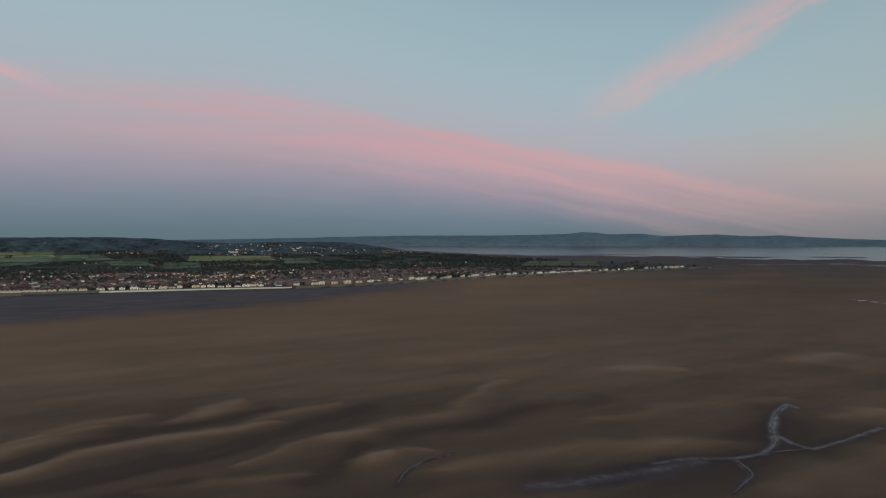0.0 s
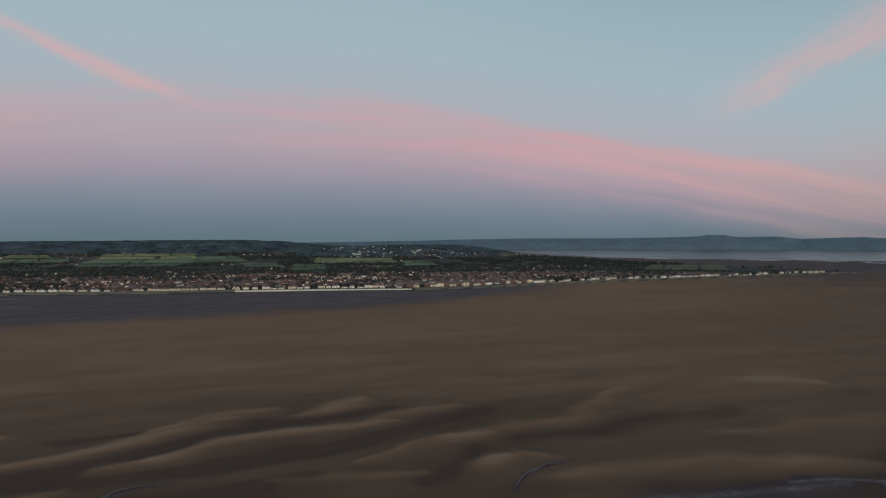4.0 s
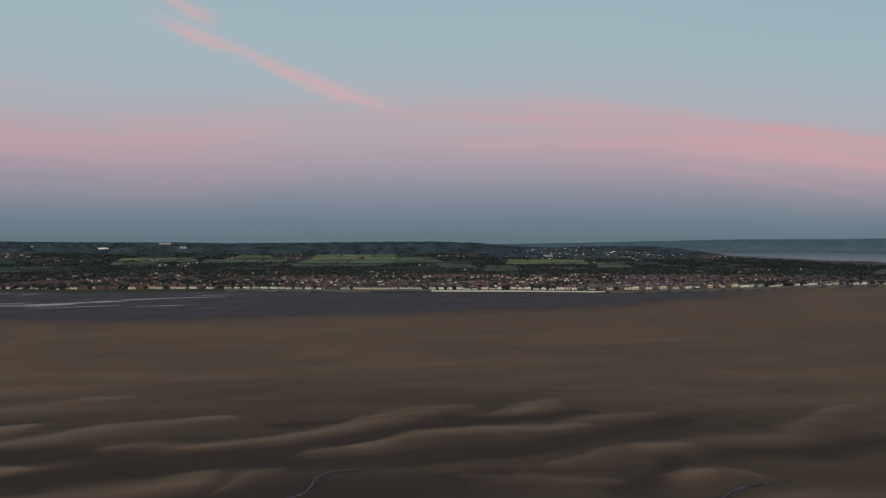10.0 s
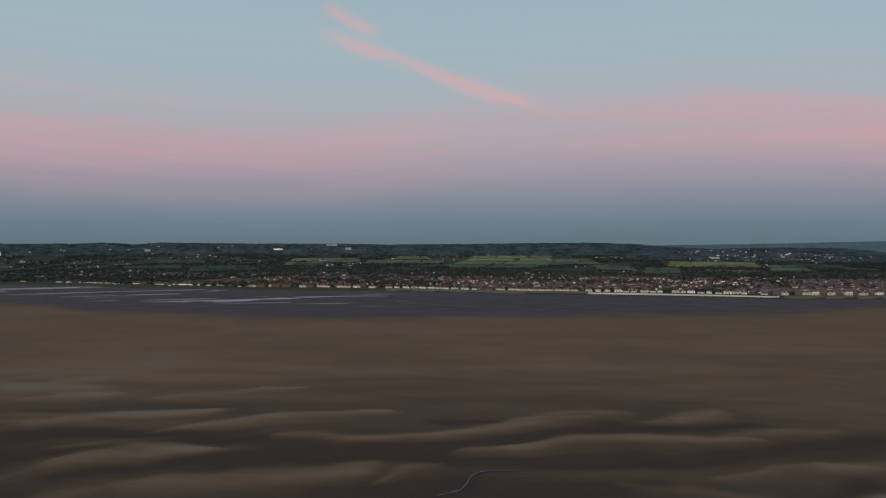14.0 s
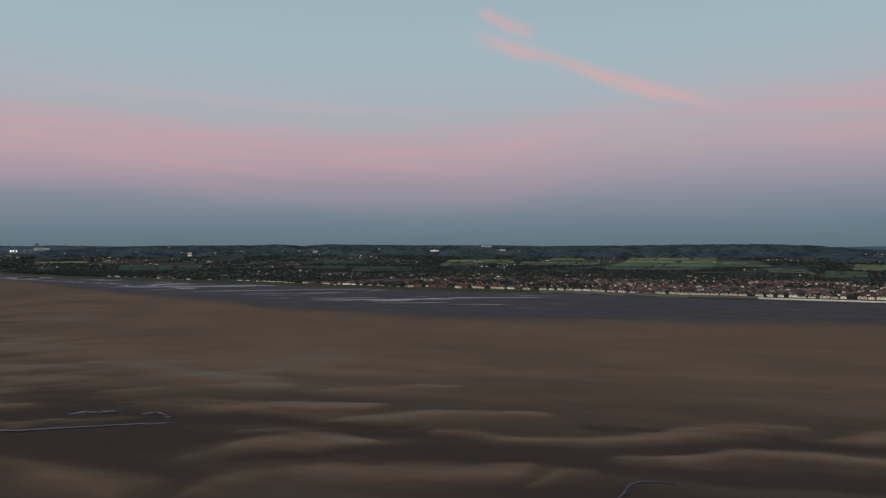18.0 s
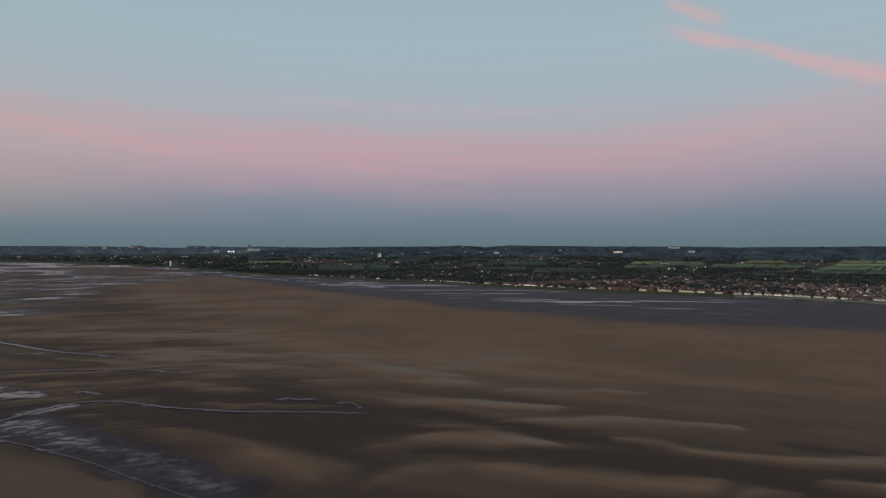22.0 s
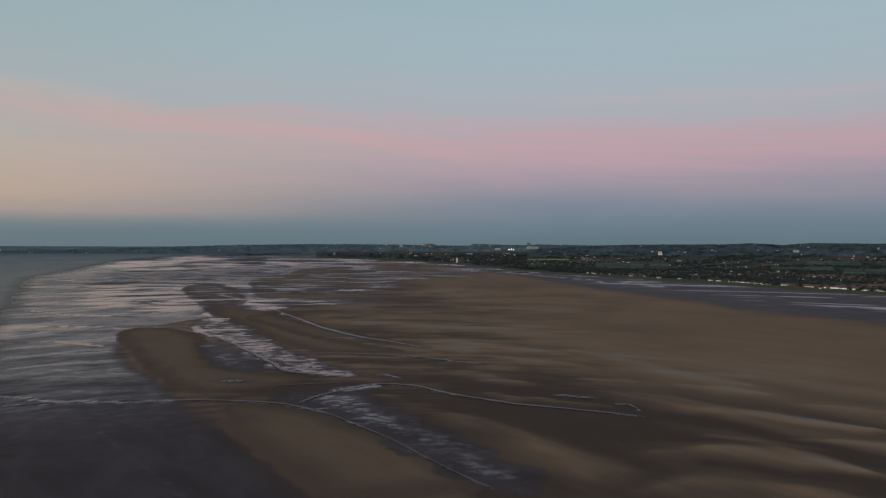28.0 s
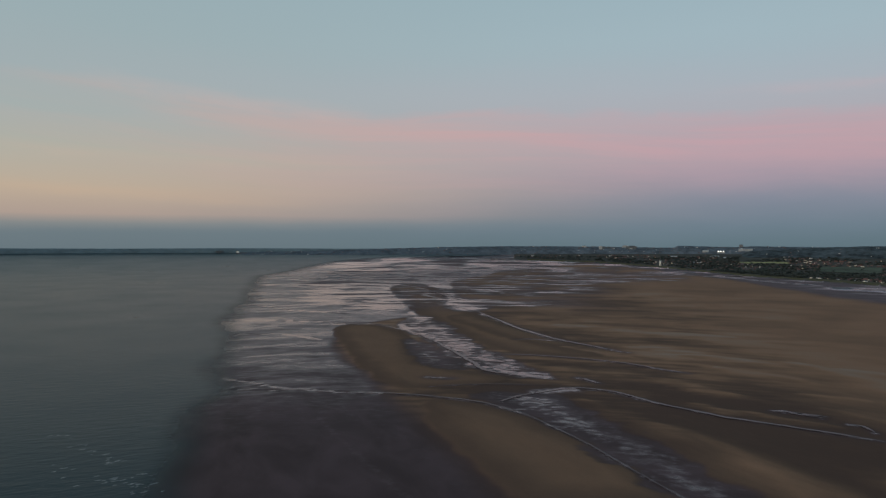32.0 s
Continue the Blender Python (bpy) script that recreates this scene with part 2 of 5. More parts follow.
def land_material():
    m = bpy.data.materials.new("coastal_land")
    m.use_nodes = True
    n = Nodes(m.node_tree)
    b = m.node_tree.nodes["Principled BSDF"]
    b.inputs["Roughness"].default_value = 0.95
    b.inputs["Specular IOR Level"].default_value = 0.1
    pos = m.node_tree.nodes.new("ShaderNodeNewGeometry").outputs["Position"]
    big, small = n.noise(pos, 0.006, 4.0), n.noise(pos, 0.05, 4.0)
    col = n.ramp(big, [(0.3, (0.045, 0.043, 0.041, 1)), (0.7, (0.068, 0.063, 0.053, 1)), (0.5, (0.054, 0.051, 0.046, 1))])
    col = n.mix(n.smooth(small, 0.5, 0.75), col, (0.095, 0.095, 0.066, 1))
    n.put(col, b.inputs["Base Color"])
    return m


def water_material(name, deep, rough, wave, scale, gloss, clear=False):
    m = bpy.data.materials.new(name)
    m.use_nodes = True
    n = Nodes(m.node_tree)
    b = m.node_tree.nodes["Principled BSDF"]
    b.inputs["IOR"].default_value = 1.33
    pos = m.node_tree.nodes.new("ShaderNodeNewGeometry").outputs["Position"]
    swell = n.noise(n.stretch(pos, 1.0, 0.35, 1.0, 20), scale, 4.0, 0.6)
    calm = n.noise(pos, 0.006, 3.0)
    hue = n.mix(calm, (*(c * 0.8 for c in deep), 1), (*(c * 1.25 for c in deep), 1))
    b.inputs["Specular IOR Level"].default_value = gloss
    n.put(hue, b.inputs["Base Color"])
    if clear:
        # clear over the shoals
        n.put(n.attr("depth"), b.inputs["Alpha"])
    n.put(n.math("ADD", rough, n.math("MULTIPLY", calm, rough * 0.5)), b.inputs["Roughness"])
    bp = m.node_tree.nodes.new("ShaderNodeBump")
    bp.inputs["Strength"].default_value, bp.inputs["Distance"].default_value = 1.0, wave
    n.put(swell, bp.inputs["Height"])
    n.put(bp.outputs[0], b.inputs["Normal"])
    return m


SAND, LAND = sand_material(), land_material()
SEA = water_material("sea_water", (0.006, 0.026, 0.034), 0.24, 0.45, 0.16, 0.08, True)
# creek base is warmed to stand in for the pink sky it mirrors
CREEK = water_material("creek_water", (0.104, 0.075, 0.077), 0.18, 0.02, 0.4, 0.055)
TIDEWAY = water_material("estuary_tideway", (0.115, 0.098, 0.116), 0.16, 0.03, 0.1, 0.12)
LEAF = material("tree_foliage", (0.044, 0.052, 0.047), 0.9, 0.4, 0.4, spec=0.1, random_by="island")
# far woods, hills, suburb and shore: blue distance haze painted into base colours
HAZED_WOODS = material("hazed_woods", (0.056, 0.071, 0.080), 0.95, 1.4, 0.03, spec=0.05, patch=0.009)
HAZY = material("hazed_hill", (0.128, 0.172, 0.205), 0.95, 0.4, 0.03, spec=0.0, patch=0.008)
HAZED_SUBURB = material("hazed_suburb", (0.104, 0.122, 0.142), 0.95, 0.8, 0.03, spec=0.0, patch=0.012)
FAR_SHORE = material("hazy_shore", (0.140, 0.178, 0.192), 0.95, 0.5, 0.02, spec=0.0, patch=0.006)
BARK = material("bark", (0.07, 0.05, 0.035), 0.9)
CREAM = material("cream_render", (0.58, 0.53, 0.42), 0.8, 0.2, 0.5, random_by="island")
WHITE = material("white_render", (0.76, 0.74, 0.68), 0.8, 0.15, 0.5, random_by="island")
BRICK = material("red_brick", (0.150, 0.084, 0.072), 0.9, 0.3, 1.5, random_by="island")
TILE = material("red_roof_tile", (0.112, 0.062, 0.057), 0.9, 0.4, 0.8, random_by="island")
SLATE = material("grey_slate", (0.115, 0.106, 0.112), 0.75, 0.4, 0.8, random_by="island")
GLASS = material("window_glass", (0.02, 0.025, 0.03), 0.08, 0.1, spec=0.5)
DOORS = material("door_paint", (0.09, 0.05, 0.04), 0.6, 0.2)
CONCRETE = material("pale_concrete", (0.55, 0.52, 0.44), 0.85, 0.25, 0.3, patch=0.01)
ROUGH_GRASS = material("rough_grass", (0.072, 0.066, 0.036), 0.95, 0.4, 0.2, spec=0.1)
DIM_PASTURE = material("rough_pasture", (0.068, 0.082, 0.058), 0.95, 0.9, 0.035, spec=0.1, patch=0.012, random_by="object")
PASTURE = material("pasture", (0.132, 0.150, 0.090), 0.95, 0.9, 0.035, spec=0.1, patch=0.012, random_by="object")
DUNE = material("dune_grass", (0.135, 0.118, 0.078), 0.95, 0.6, 0.05, spec=0.1, patch=0.02)
CROP = material("ripening_crop", (0.230, 0.215, 0.100), 0.95, 0.8, 0.035, spec=0.1, patch=0.012, random_by="object")
HEDGE = material("hedge_leaves", (0.028, 0.038, 0.018), 0.95, 0.4, 0.2, spec=0.1)
PALE_METAL = material("pale_cladding", (0.36, 0.38, 0.39), 0.5, 0.15, 0.1)
LAMP = bpy.data.materials.new("lit_floodlight")
LAMP.use_nodes = True
LAMP.node_tree.nodes["Principled BSDF"].inputs["Emission Color"].default_value = (1.0, 0.97, 0.9, 1)
LAMP.node_tree.nodes["Principled BSDF"].inputs["Emission Strength"].default_value = 4.0


# ---- ground arithmetic ----
def rise(r):
    """The sheet lifts towards its rim, so that it meets the skyline."""
    return 90.0 * np.clip((np.asarray(r, float) - 3000.0) / 1900.0, 0, None) ** 2


def place(az, r, up=0.0):
    a = radians(az)
    return Vector((r * math.sin(a), r * math.cos(a), float(rise(r)) + up))


rng = np.random.default_rng(7)
TABLE = rng.random((256, 256))


def value_noise(x, y):
    xi, yi = np.floor(x).astype(int), np.floor(y).astype(int)
    u, v = x - xi, y - yi
    u, v = u * u * (3 - 2 * u), v * v * (3 - 2 * v)
    a, b = TABLE[xi % 256, yi % 256], TABLE[(xi + 1) % 256, yi % 256]
    c, d = TABLE[xi % 256, (yi + 1) % 256], TABLE[(xi + 1) % 256, (yi + 1) % 256]
    return (a * (1 - u) + b * u) * (1 - v) + (c * (1 - u) + d * u) * v


def fbm(x, y, n=4):
    s, w = 0.0, 0.5
    for i in range(n):
        s, w, x, y = s + w * value_noise(x, y), w * 0.5, x * 2.03 + 17.1, y * 2.03 + 5.7
    return s / (1 - 0.5 ** n)


def step(v, lo, hi):
    t = np.clip((v - lo) / (hi - lo), 0, 1)
    return t * t * (3 - 2 * t)


def mesh_np(name, verts, faces, mats, index=None, smooth=False):
    """A mesh from arrays: faces all of one size."""
    me = bpy.data.meshes.new(name)
    k = faces.shape[1]
    me.vertices.add(len(verts)), me.loops.add(faces.size), me.polygons.add(len(faces))
    me.vertices.foreach_set("co", np.asarray(verts, np.float32).ravel())
    me.loops.foreach_set("vertex_index", faces.astype(np.int32).ravel())
    me.polygons.foreach_set("loop_start", np.arange(0, faces.size, k, dtype=np.int32))
    for m in mats:
        me.materials.append(m)
    if index is not None:
        me.polygons.foreach_set("material_index", np.asarray(index, np.int32))
    me.polygons.foreach_set("use_smooth", np.full(len(faces), smooth))
    me.update(calc_edges=True)
    me.validate()
    return me


def grid_faces(rows, cols, wrap=False):
    i, j = np.meshgrid(np.arange(rows - 1), np.arange(cols if wrap else cols - 1), indexing="ij")
    j2 = (j + 1) % cols
    return np.stack([i * cols + j, i * cols + j2, (i + 1) * cols + j2, (i + 1) * cols + j], -1).reshape(-1, 4)


# the shore, as bearing and distance, from the far east round to the western point
SHORE = [(-63.0, 4390), (-56.7, 4210), (-51.7, 3857), (-47.5, 3437), (-44.7, 3160), (-42.1, 2960), (-36.6, 2590), (-29.4, 2270), (-24.0, 2080), (-18.8, 1960), (-12.0, 1873), (-6.0, 1815), (-1.0, 1752), (4.0, 1722), (11.8, 1718), (21.6, 1720), (24.0, 1738), (28.1, 1808), (34.0, 1989), (37.3, 2134), (41.8, 2278), (48.5, 2603), (55.3, 3060)]
SHORE_A, SHORE_R = np.array([p[0] for p in SHORE]), np.array([p[1] for p in SHORE])


def shore(az):
    return np.interp(az, SHORE_A, SHORE_R, left=9999, right=9999)


# the far side of the point, along the estuary
BACK = [(27.6, 4556), (29.8, 4388), (32.6, 4176), (35.8, 3958), (39.0, 3784), (41.7, 3654), (48.2, 3412), (54.0, 3236), (55.5, 3161)]
BACK_A, BACK_R = np.array([p[0] for p in BACK]), np.array([p[1] for p in BACK])
# where the water of the estuary begins
ESTUARY = [(28.0, 4309), (31.9, 4176), (37.2, 4090), (41.7, 4012), (50.3, 3925), (58.2, 3831), (63.8, 3826)]
# where the firm sand begins, seaward of the mud under the town
MUD = [(-56.7, 3951), (-52.1, 3600), (-48.0, 2980), (-43.5, 2280), (-39.5, 1860), (-34.4, 1625), (-29.8, 1380), (-18.8, 1165), (-12.6, 1142), (-5.3, 1125), (2.5, 1147), (15.8, 1225), (22.7, 1335), (29.5, 1549), (36.0, 1715)]
MUD_A, MUD_R = np.array([p[0] for p in MUD]), np.array([p[1] for p in MUD])

# crests of the paler sand bars: points, half width
BARS = [
    ([(14, 414), (54, 430), (99, 434), (149, 438), (220, 465)], 15), ([(16, 471), (49, 485), (94, 505)], 14), ([(110, 482), (168, 509)], 14),
    ([(185, 382), (233, 398), (281, 402), (375, 457)], 14), ([(163, 324), (183, 336), (204, 335), (219, 321)], 10), ([(205, 293), (259, 290), (328, 269), (363, 242)], 18),
    ([(339, 319), (416, 317), (503, 292)], 20), ([(311, 191), (372, 194), (432, 188)], 16), ([(68, 351), (105, 342), (144, 325)], 12),
    ([(655, 370), (741, 359)], 30), ([(490, 447), (530, 403)], 25), ([(471, 246), (530, 231)], 14),
    ([(-291, 461), (-246, 482), (-193, 495)], 14), ([(-192, 447), (-148, 479), (-69, 495)], 10), ([(-84, 427), (-30, 440), (24, 460), (68, 481)], 10),
    ([(-11, 403), (40, 425), (94, 439), (172, 432)], 10), ([(-232, 368), (-200, 392), (-159, 400)], 15), ([(-183, 332), (-125, 357), (-63, 368)], 15),
    ([(-51, 345), (-43, 368), (-25, 375)], 8), ([(-337, 535), (-292, 547)], 12), ([(164, 331), (194, 337)], 8), ([(126, 481), (168, 504)], 12),
    ([(122, 365), (204, 381)], 10), ([(-184, 568), (-154, 572)], 8),
    ([(-379, 458), (-298, 469), (-195, 492)], 13), ([(-212, 431), (-142, 478), (-69, 491)], 9), ([(-132, 431), (-91, 429), (-25, 444), (34, 478)], 10),
    ([(-247, 341), (-212, 371), (-157, 398)], 16), ([(-212, 293), (-188, 329), (-118, 344), (-67, 359)], 20), ([(-808, 636), (-730, 691)], 16),
    ([(-641, 505), (-598, 552), (-540, 591)], 14), ([(-495, 599), (-452, 625)], 10), ([(-562, 500), (-455, 527)], 12), ([(-405, 560), (-340, 616)], 12),
    ([(-429, 476), (-393, 496)], 8), ([(-356, 517), (-286, 549)], 10), ([(-255, 529), (-151, 575)], 10), ([(-493, 388), (-440, 417)], 10),
    ([(-435, 369), (-340, 411)], 10), ([(-389, 306), (-323, 306), (-245, 283)], 24),
    ([(-1118, 485), (-852, 434), (-715, 438), (-638, 465)], 14), ([(-1136, 462), (-820, 401), (-711, 420)], 18), ([(-666, 313), (-581, 369), (-517, 403), (-437, 420)], 16),
    ([(-471, 299), (-388, 302), (-306, 303), (-240, 300)], 20), ([(-431, 352), (-391, 388), (-340, 413)], 10), ([(-484, 189), (-398, 202), (-312, 205), (-257, 206)], 26),
    ([(-950, 229), (-743, 212), (-583, 189)], 22), ([(-552, 592), (-390, 570), (-323, 569)], 16), ([(-950, 561), (-804, 626), (-735, 695)], 22),
    ([(-750, 493), (-645, 545), (-529, 567)], 18), ([(-386, 447), (-308, 450), (-237, 474), (-191, 493)], 13), ([(-1999, 648), (-1312, 500)], 16),
    ([(-251, 396), (-201, 402), (-158, 400)], 14),
]
POOL = "shallow pool of still water on the sand"
CREEKS = [
        ([(-480, 228), (-449, 234), (-404, 235), (-355, 233), (-310, 228), (-276, 226), (-255, 226)], [0.6, 0.5, 0.3], ""), ([(-3720, 1115), (-3480, 1221), (-3292, 1393)], [4, 6, 3], POOL), ([(-3868, 1637), (-3634, 1819), (-3524, 2018)], [5, 7, 4], POOL), ([(-2742, 645), (-2546, 700), (-2452, 776)], [3, 5, 2], POOL),
        ([(-2681, 1288), (-2507, 1357), (-2510, 1464)], [3, 4, 2], POOL), ([(-2693, 1040), (-2547, 1078)], [2, 3, 2], POOL),
        ([(-943, 318), (-832, 312), (-745, 301), (-673, 291), (-621, 286), (-574, 302), (-557, 320)], [1.2, 2.4, 2.6, 1.0], ""), ([(-2073, 698), (-1885, 678), (-1683, 646), (-1495, 621), (-1441, 646)], [1.0, 2.0, 2.4, 1.0], ""),
        ([(-1088, 235), (-1044, 296), (-978, 310), (-928, 317)], [1.0, 1.2, 1.0], ""), ([(-1337, 469), (-1334, 527), (-1213, 534), (-1089, 512)], [1.0, 1.2, 0.8], ""),
        ([(512, 259), (487, 256), (479, 266), (483, 275), (455, 267), (415, 246), (385, 226), (361, 219), (341, 223), (322, 236), (299, 242)], [0.2, 0.3, 0.45, 0.45, 0.4, 0.2], ""),
        ([(404, 238), (393, 221), (392, 208), (426, 206), (472, 208)], [0.3, 0.4, 0.5, 0.25], ""), ([(361, 219), (375, 214), (392, 208)], [0.35, 0.4], ""), ([(339, 222), (325, 203), (310, 197), (292, 192)], [0.5, 0.4], ""),
        ([(170, 289), (180, 300), (198, 312), (221, 316)], [0.25, 0.6, 0.25], ""), 
        ([(-25, 328), (-11, 339), (-6, 359), (5, 367), (21, 366)], [0.35, 0.7, 0.28], ""), ([(-1144, 517), (-1078, 507), (-950, 483), (-815, 464), (-719, 472), (-666, 479)], [1.5, 3.0, 1.0], ""),
        ([(-757, 295), (-711, 335), (-685, 376), (-617, 427), (-568, 442), (-533, 454)], [1.6, 1.6, 1.4], ""), ([(-581, 124), (-555, 158), (-527, 192), (-490, 221), (-443, 234)], [1.0, 1.1, 1.0, 0.8], ""),
        ([(-485, 228), (-504, 266), (-515, 309), (-494, 336), (-442, 344), (-391, 358), (-353, 378), (-304, 404)], [1.2, 1.4, 1.6, 1.3], ""), ([(-564, 206), (-556, 251), (-530, 313)], [0.6, 0.6], ""),
        ([(-389, 407), (-375, 415), (-359, 420)], [1.0, 1.8, 0.6], POOL), ([(-342, 422), (-331, 425), (-318, 418)], [0.8, 1.2, 0.6], POOL), ([(-554, 345), (-538, 347), (-523, 349)], [1.2, 2.0, 0.8], POOL),
        ([(-604, 220), (-596, 227), (-592, 236)], [2.0, 3.0, 1.2], POOL), ([(-1909, 680), (-1654, 645), (-1532, 650)], [3.0, 5.0, 2.0], POOL), ([(-2328, 727), (-2289, 778)], [4, 5, 3], POOL),
        ([(-811, 413), (-808, 435), (-776, 458)], [1.0, 1.6, .8], POOL), ([(-387, 413), (-372, 418), (-362, 426)], [0.7, 1.4, 0.7], POOL), ([(-1102, 235), (-1070, 289), (-1019, 322)], [1.2, 1.4, 1.0], ""),
        ([(-2361, 1003), (-2201, 1077), (-2052, 1147)], [2.5, 4, 2], POOL), ([(-1983, 905), (-1871, 952)], [2, 3, 1.5], POOL)]
# wet hollows, and where a film of water stands
HOLLOWS = [
    ([(-813, 100), (-775, 135), (-728, 173)], 5), ([(-1525, 371), (-1324, 364)], 14), ([(-584, 85), (-560, 114)], 5),
    ([(471, 286), (390, 230), (387, 205)], 20), ([(231, 258), (286, 235), (338, 221)], 18), ([(15, 437), (89, 459), (175, 469)], 9), ([(36, 382), (158, 404), (230, 441)], 12),
    ([(214, 365), (305, 370), (391, 374)], 16), ([(140, 315), (157, 323), (186, 356)], 8), ([(-274, 434), (-185, 430), (-94, 411), (-27, 406)], 14),
    ([(-32, 471), (82, 470)], 8), ([(-89, 388), (5, 379), (133, 399)], 12), ([(-216, 343), (-148, 380), (-70, 387)], 9), ([(-7, 342), (32, 344), (89, 352)], 9),
    ([(-342, 414), (-227, 428), (-151, 443)], 10), ([(-277, 372), (-179, 413), (-135, 429)], 8), ([(-453, 357), (-345, 348), (-261, 378)], 18), ([(-96, 379), (-38, 405), (22, 438)], 14),
    ([(-143, 380), (-119, 401), (-100, 395)], 12), ([(-494, 251), (-405, 239), (-302, 235), (-254, 225)], 15), ([(-597, 170), (-540, 244), (-522, 308)], 14),
    ([(-530, 386), (-428, 392), (-378, 405)], 14), ([(-624, 368), (-568, 442)], 12), ([(-1147, 447), (-804, 378), (-684, 434)], 6),
]
FILMS = [
    ([(-596, 25), (-605, 65), (-539, 104), (-488, 119), (-558, 122), (-531, 194)], 5, 0.42), ([(-497, 96), (-432, 98), (-365, 101), (-318, 104)], 8, 0.4), ([(-615, 39), (-553, 51), (-505, 74), (-503, 103)], 6, 0.4), ([(-426, 133), (-352, 135), (-307, 132)], 6, 0.34), ([(-558, 11), (-437, 2), (-359, -3)], 6, 0.36),
    ([(-3122, 1071), (-2601, 986), (-2423, 1002)], 16, 0.7), ([(-1927, 502), (-1828, 528)], 12, 0.7), ([(-1970, 874), (-1664, 813)], 12, 0.65), ([(-2199, 1125), (-2049, 1148)], 14, 0.65),
    ([(-2632, 833), (-2326, 826)], 14, 0.6), ([(-2896, 1266), (-2711, 1356), (-2752, 1518)], 22, 0.6), ([(-2859, 1761), (-2718, 1892)], 26, 0.6), ([(-3601, 1391), (-3480, 1638)], 40, 0.55), ([(-3546, 1704), (-3316, 1934)], 40, 0.6),
    
    ([(-512, 281), (-510, 312)], 14, 0.8), ([(-1015, 80), (-986, 144), (-908, 180)], 5, 0.9), ([(-1209, 104), (-1171, 171), (-1114, 236)], 6, 0.95), ([(-1548, 156), (-1355, 217), (-1259, 296)], 7, 0.8), ([(-671, 47), (-604, 88), (-573, 126), (-550, 165)], 5, 0.7), ([(-590, 15), (-622, 48), (-597, 83)], 5, 0.5), ([(-2363, 262), (-2230, 490)], 16, 0.85), ([(-1855, 448), (-1778, 548)], 45, 0.5), ([(-2712, 922), (-2199, 895), (-1616, 760)], 45, 0.45), ([(-2372, 1207), (-2154, 1568)], 60, 0.6),
    ([(-3781, 1442), (-3318, 1821), (-2651, 1741)], 160, 0.46), ([(-1371, 423), (-1751, 423), (-2480, 529), (-3385, 793)], 110, 0.44), 
    ([(-2684, 2117), (-2171, 2058), (-1627, 1885), (-1255, 1736)], 30, 0.7), 
    ([(222, 252), (255, 243), (291, 235), (321, 230)], 11, 0.52), ([(479, 266), (483, 275), (455, 267), (415, 246), (385, 226), (361, 219)], 6, 0.62), ([(404, 238), (393, 221), (392, 208), (426, 206), (472, 208)], 5, 0.6), ([(299, 242), (322, 236), (341, 223), (361, 219)], 5, 0.6), ([(339, 222), (325, 203), (310, 197)], 4, 0.55), ([(2663, 1883), (2999, 1694), (3098, 1353)], 60, 0.55), 
    ([(3125, 1563), (3176, 1387)], 70, 0.7), ([(1424, 680), (1386, 605)], 12, 0.9), ([(-2553, 1117), (-2607, 1330), (-2726, 1718)], 60, 0.6), ([(-657, 287), (-597, 304), (-565, 320)], 12, 0.75),
]


# broader sheets of wet: outline, softness, amount, how broken they are
SHEETS = [([(-1109, 365), (-1191, 415), (-1056, 405), (-891, 370), (-747, 342), (-632, 328), (-560, 327), (-583, 294), (-630, 277), (-702, 286), (-827, 310), (-931, 313), (-1016, 315)], 9, 0.5, 1.0),
          ([(-899, 296), (-737, 249), (-664, 245), (-627, 265), (-662, 275), (-760, 293)], 10, 0.42, 0.6), ([(-1732, 476), (-1819, 545), (-1647, 542), (-1415, 472), (-1327, 409), (-1411, 394)], 40, 0.56, 1.0),
          ([(-1703, 653), (-1493, 660), (-1239, 586), (-1180, 499), (-1340, 517)], 12, 0.55, 1.0), ([(-604, 228), (-591, 228), (-599, 237)], 6, 0.7, 0.2),
          ([(-508, 226), (-518, 256), (-503, 293), (-451, 283), (-380, 273), (-315, 266), (-273, 260), (-242, 247), (-251, 228), (-278, 227), (-312, 229), (-359, 236), (-409, 238), (-460, 235)], 8, 0.46, 0.28),
          ([(-517, 223), (-522, 246), (-508, 275), (-464, 266), (-407, 260), (-359, 250), (-371, 241), (-417, 243), (-467, 238)], 9, 0.42, 0.5),
          ([(220, 248), (258, 247), (297, 240), (326, 230), (291, 228), (253, 231)], 9, 0.34, 0.05)]
for pts, widths, label in CREEKS:
    FILMS.append((pts, 3.2 * max(widths), 0.5))


def stroke(X, Y, pts, width):
    """1 on a line of points, falling to 0 across its width."""
    pts = np.array(pts, float)
    lo, hi = pts.min(0) - 3 * width, pts.max(0) + 3 * width
    near = np.where((X > lo[0]) & (X < hi[0]) & (Y > lo[1]) & (Y < hi[1]))[0]
    x, y = X[near], Y[near]
    best, along, beyond = np.full(len(near), 1e9), np.zeros(len(near)), np.zeros(len(near), bool)
    for i in range(len(pts) - 1):
        d = pts[i + 1] - pts[i]
        t = np.clip(((x - pts[i, 0]) * d[0] + (y - pts[i, 1]) * d[1]) / (d @ d), 0, 1)
        dx, dy = x - pts[i, 0] - t * d[0], y - pts[i, 1] - t * d[1]
        gap = np.hypot(dx, dy)
        closer = gap < best
        best = np.where(closer, gap, best)
        along = np.where(closer, (i + t) / (len(pts) - 1), along)
        beyond = np.where(closer, dx * x + dy * y > 0, beyond)
    return near, best / width, along, beyond


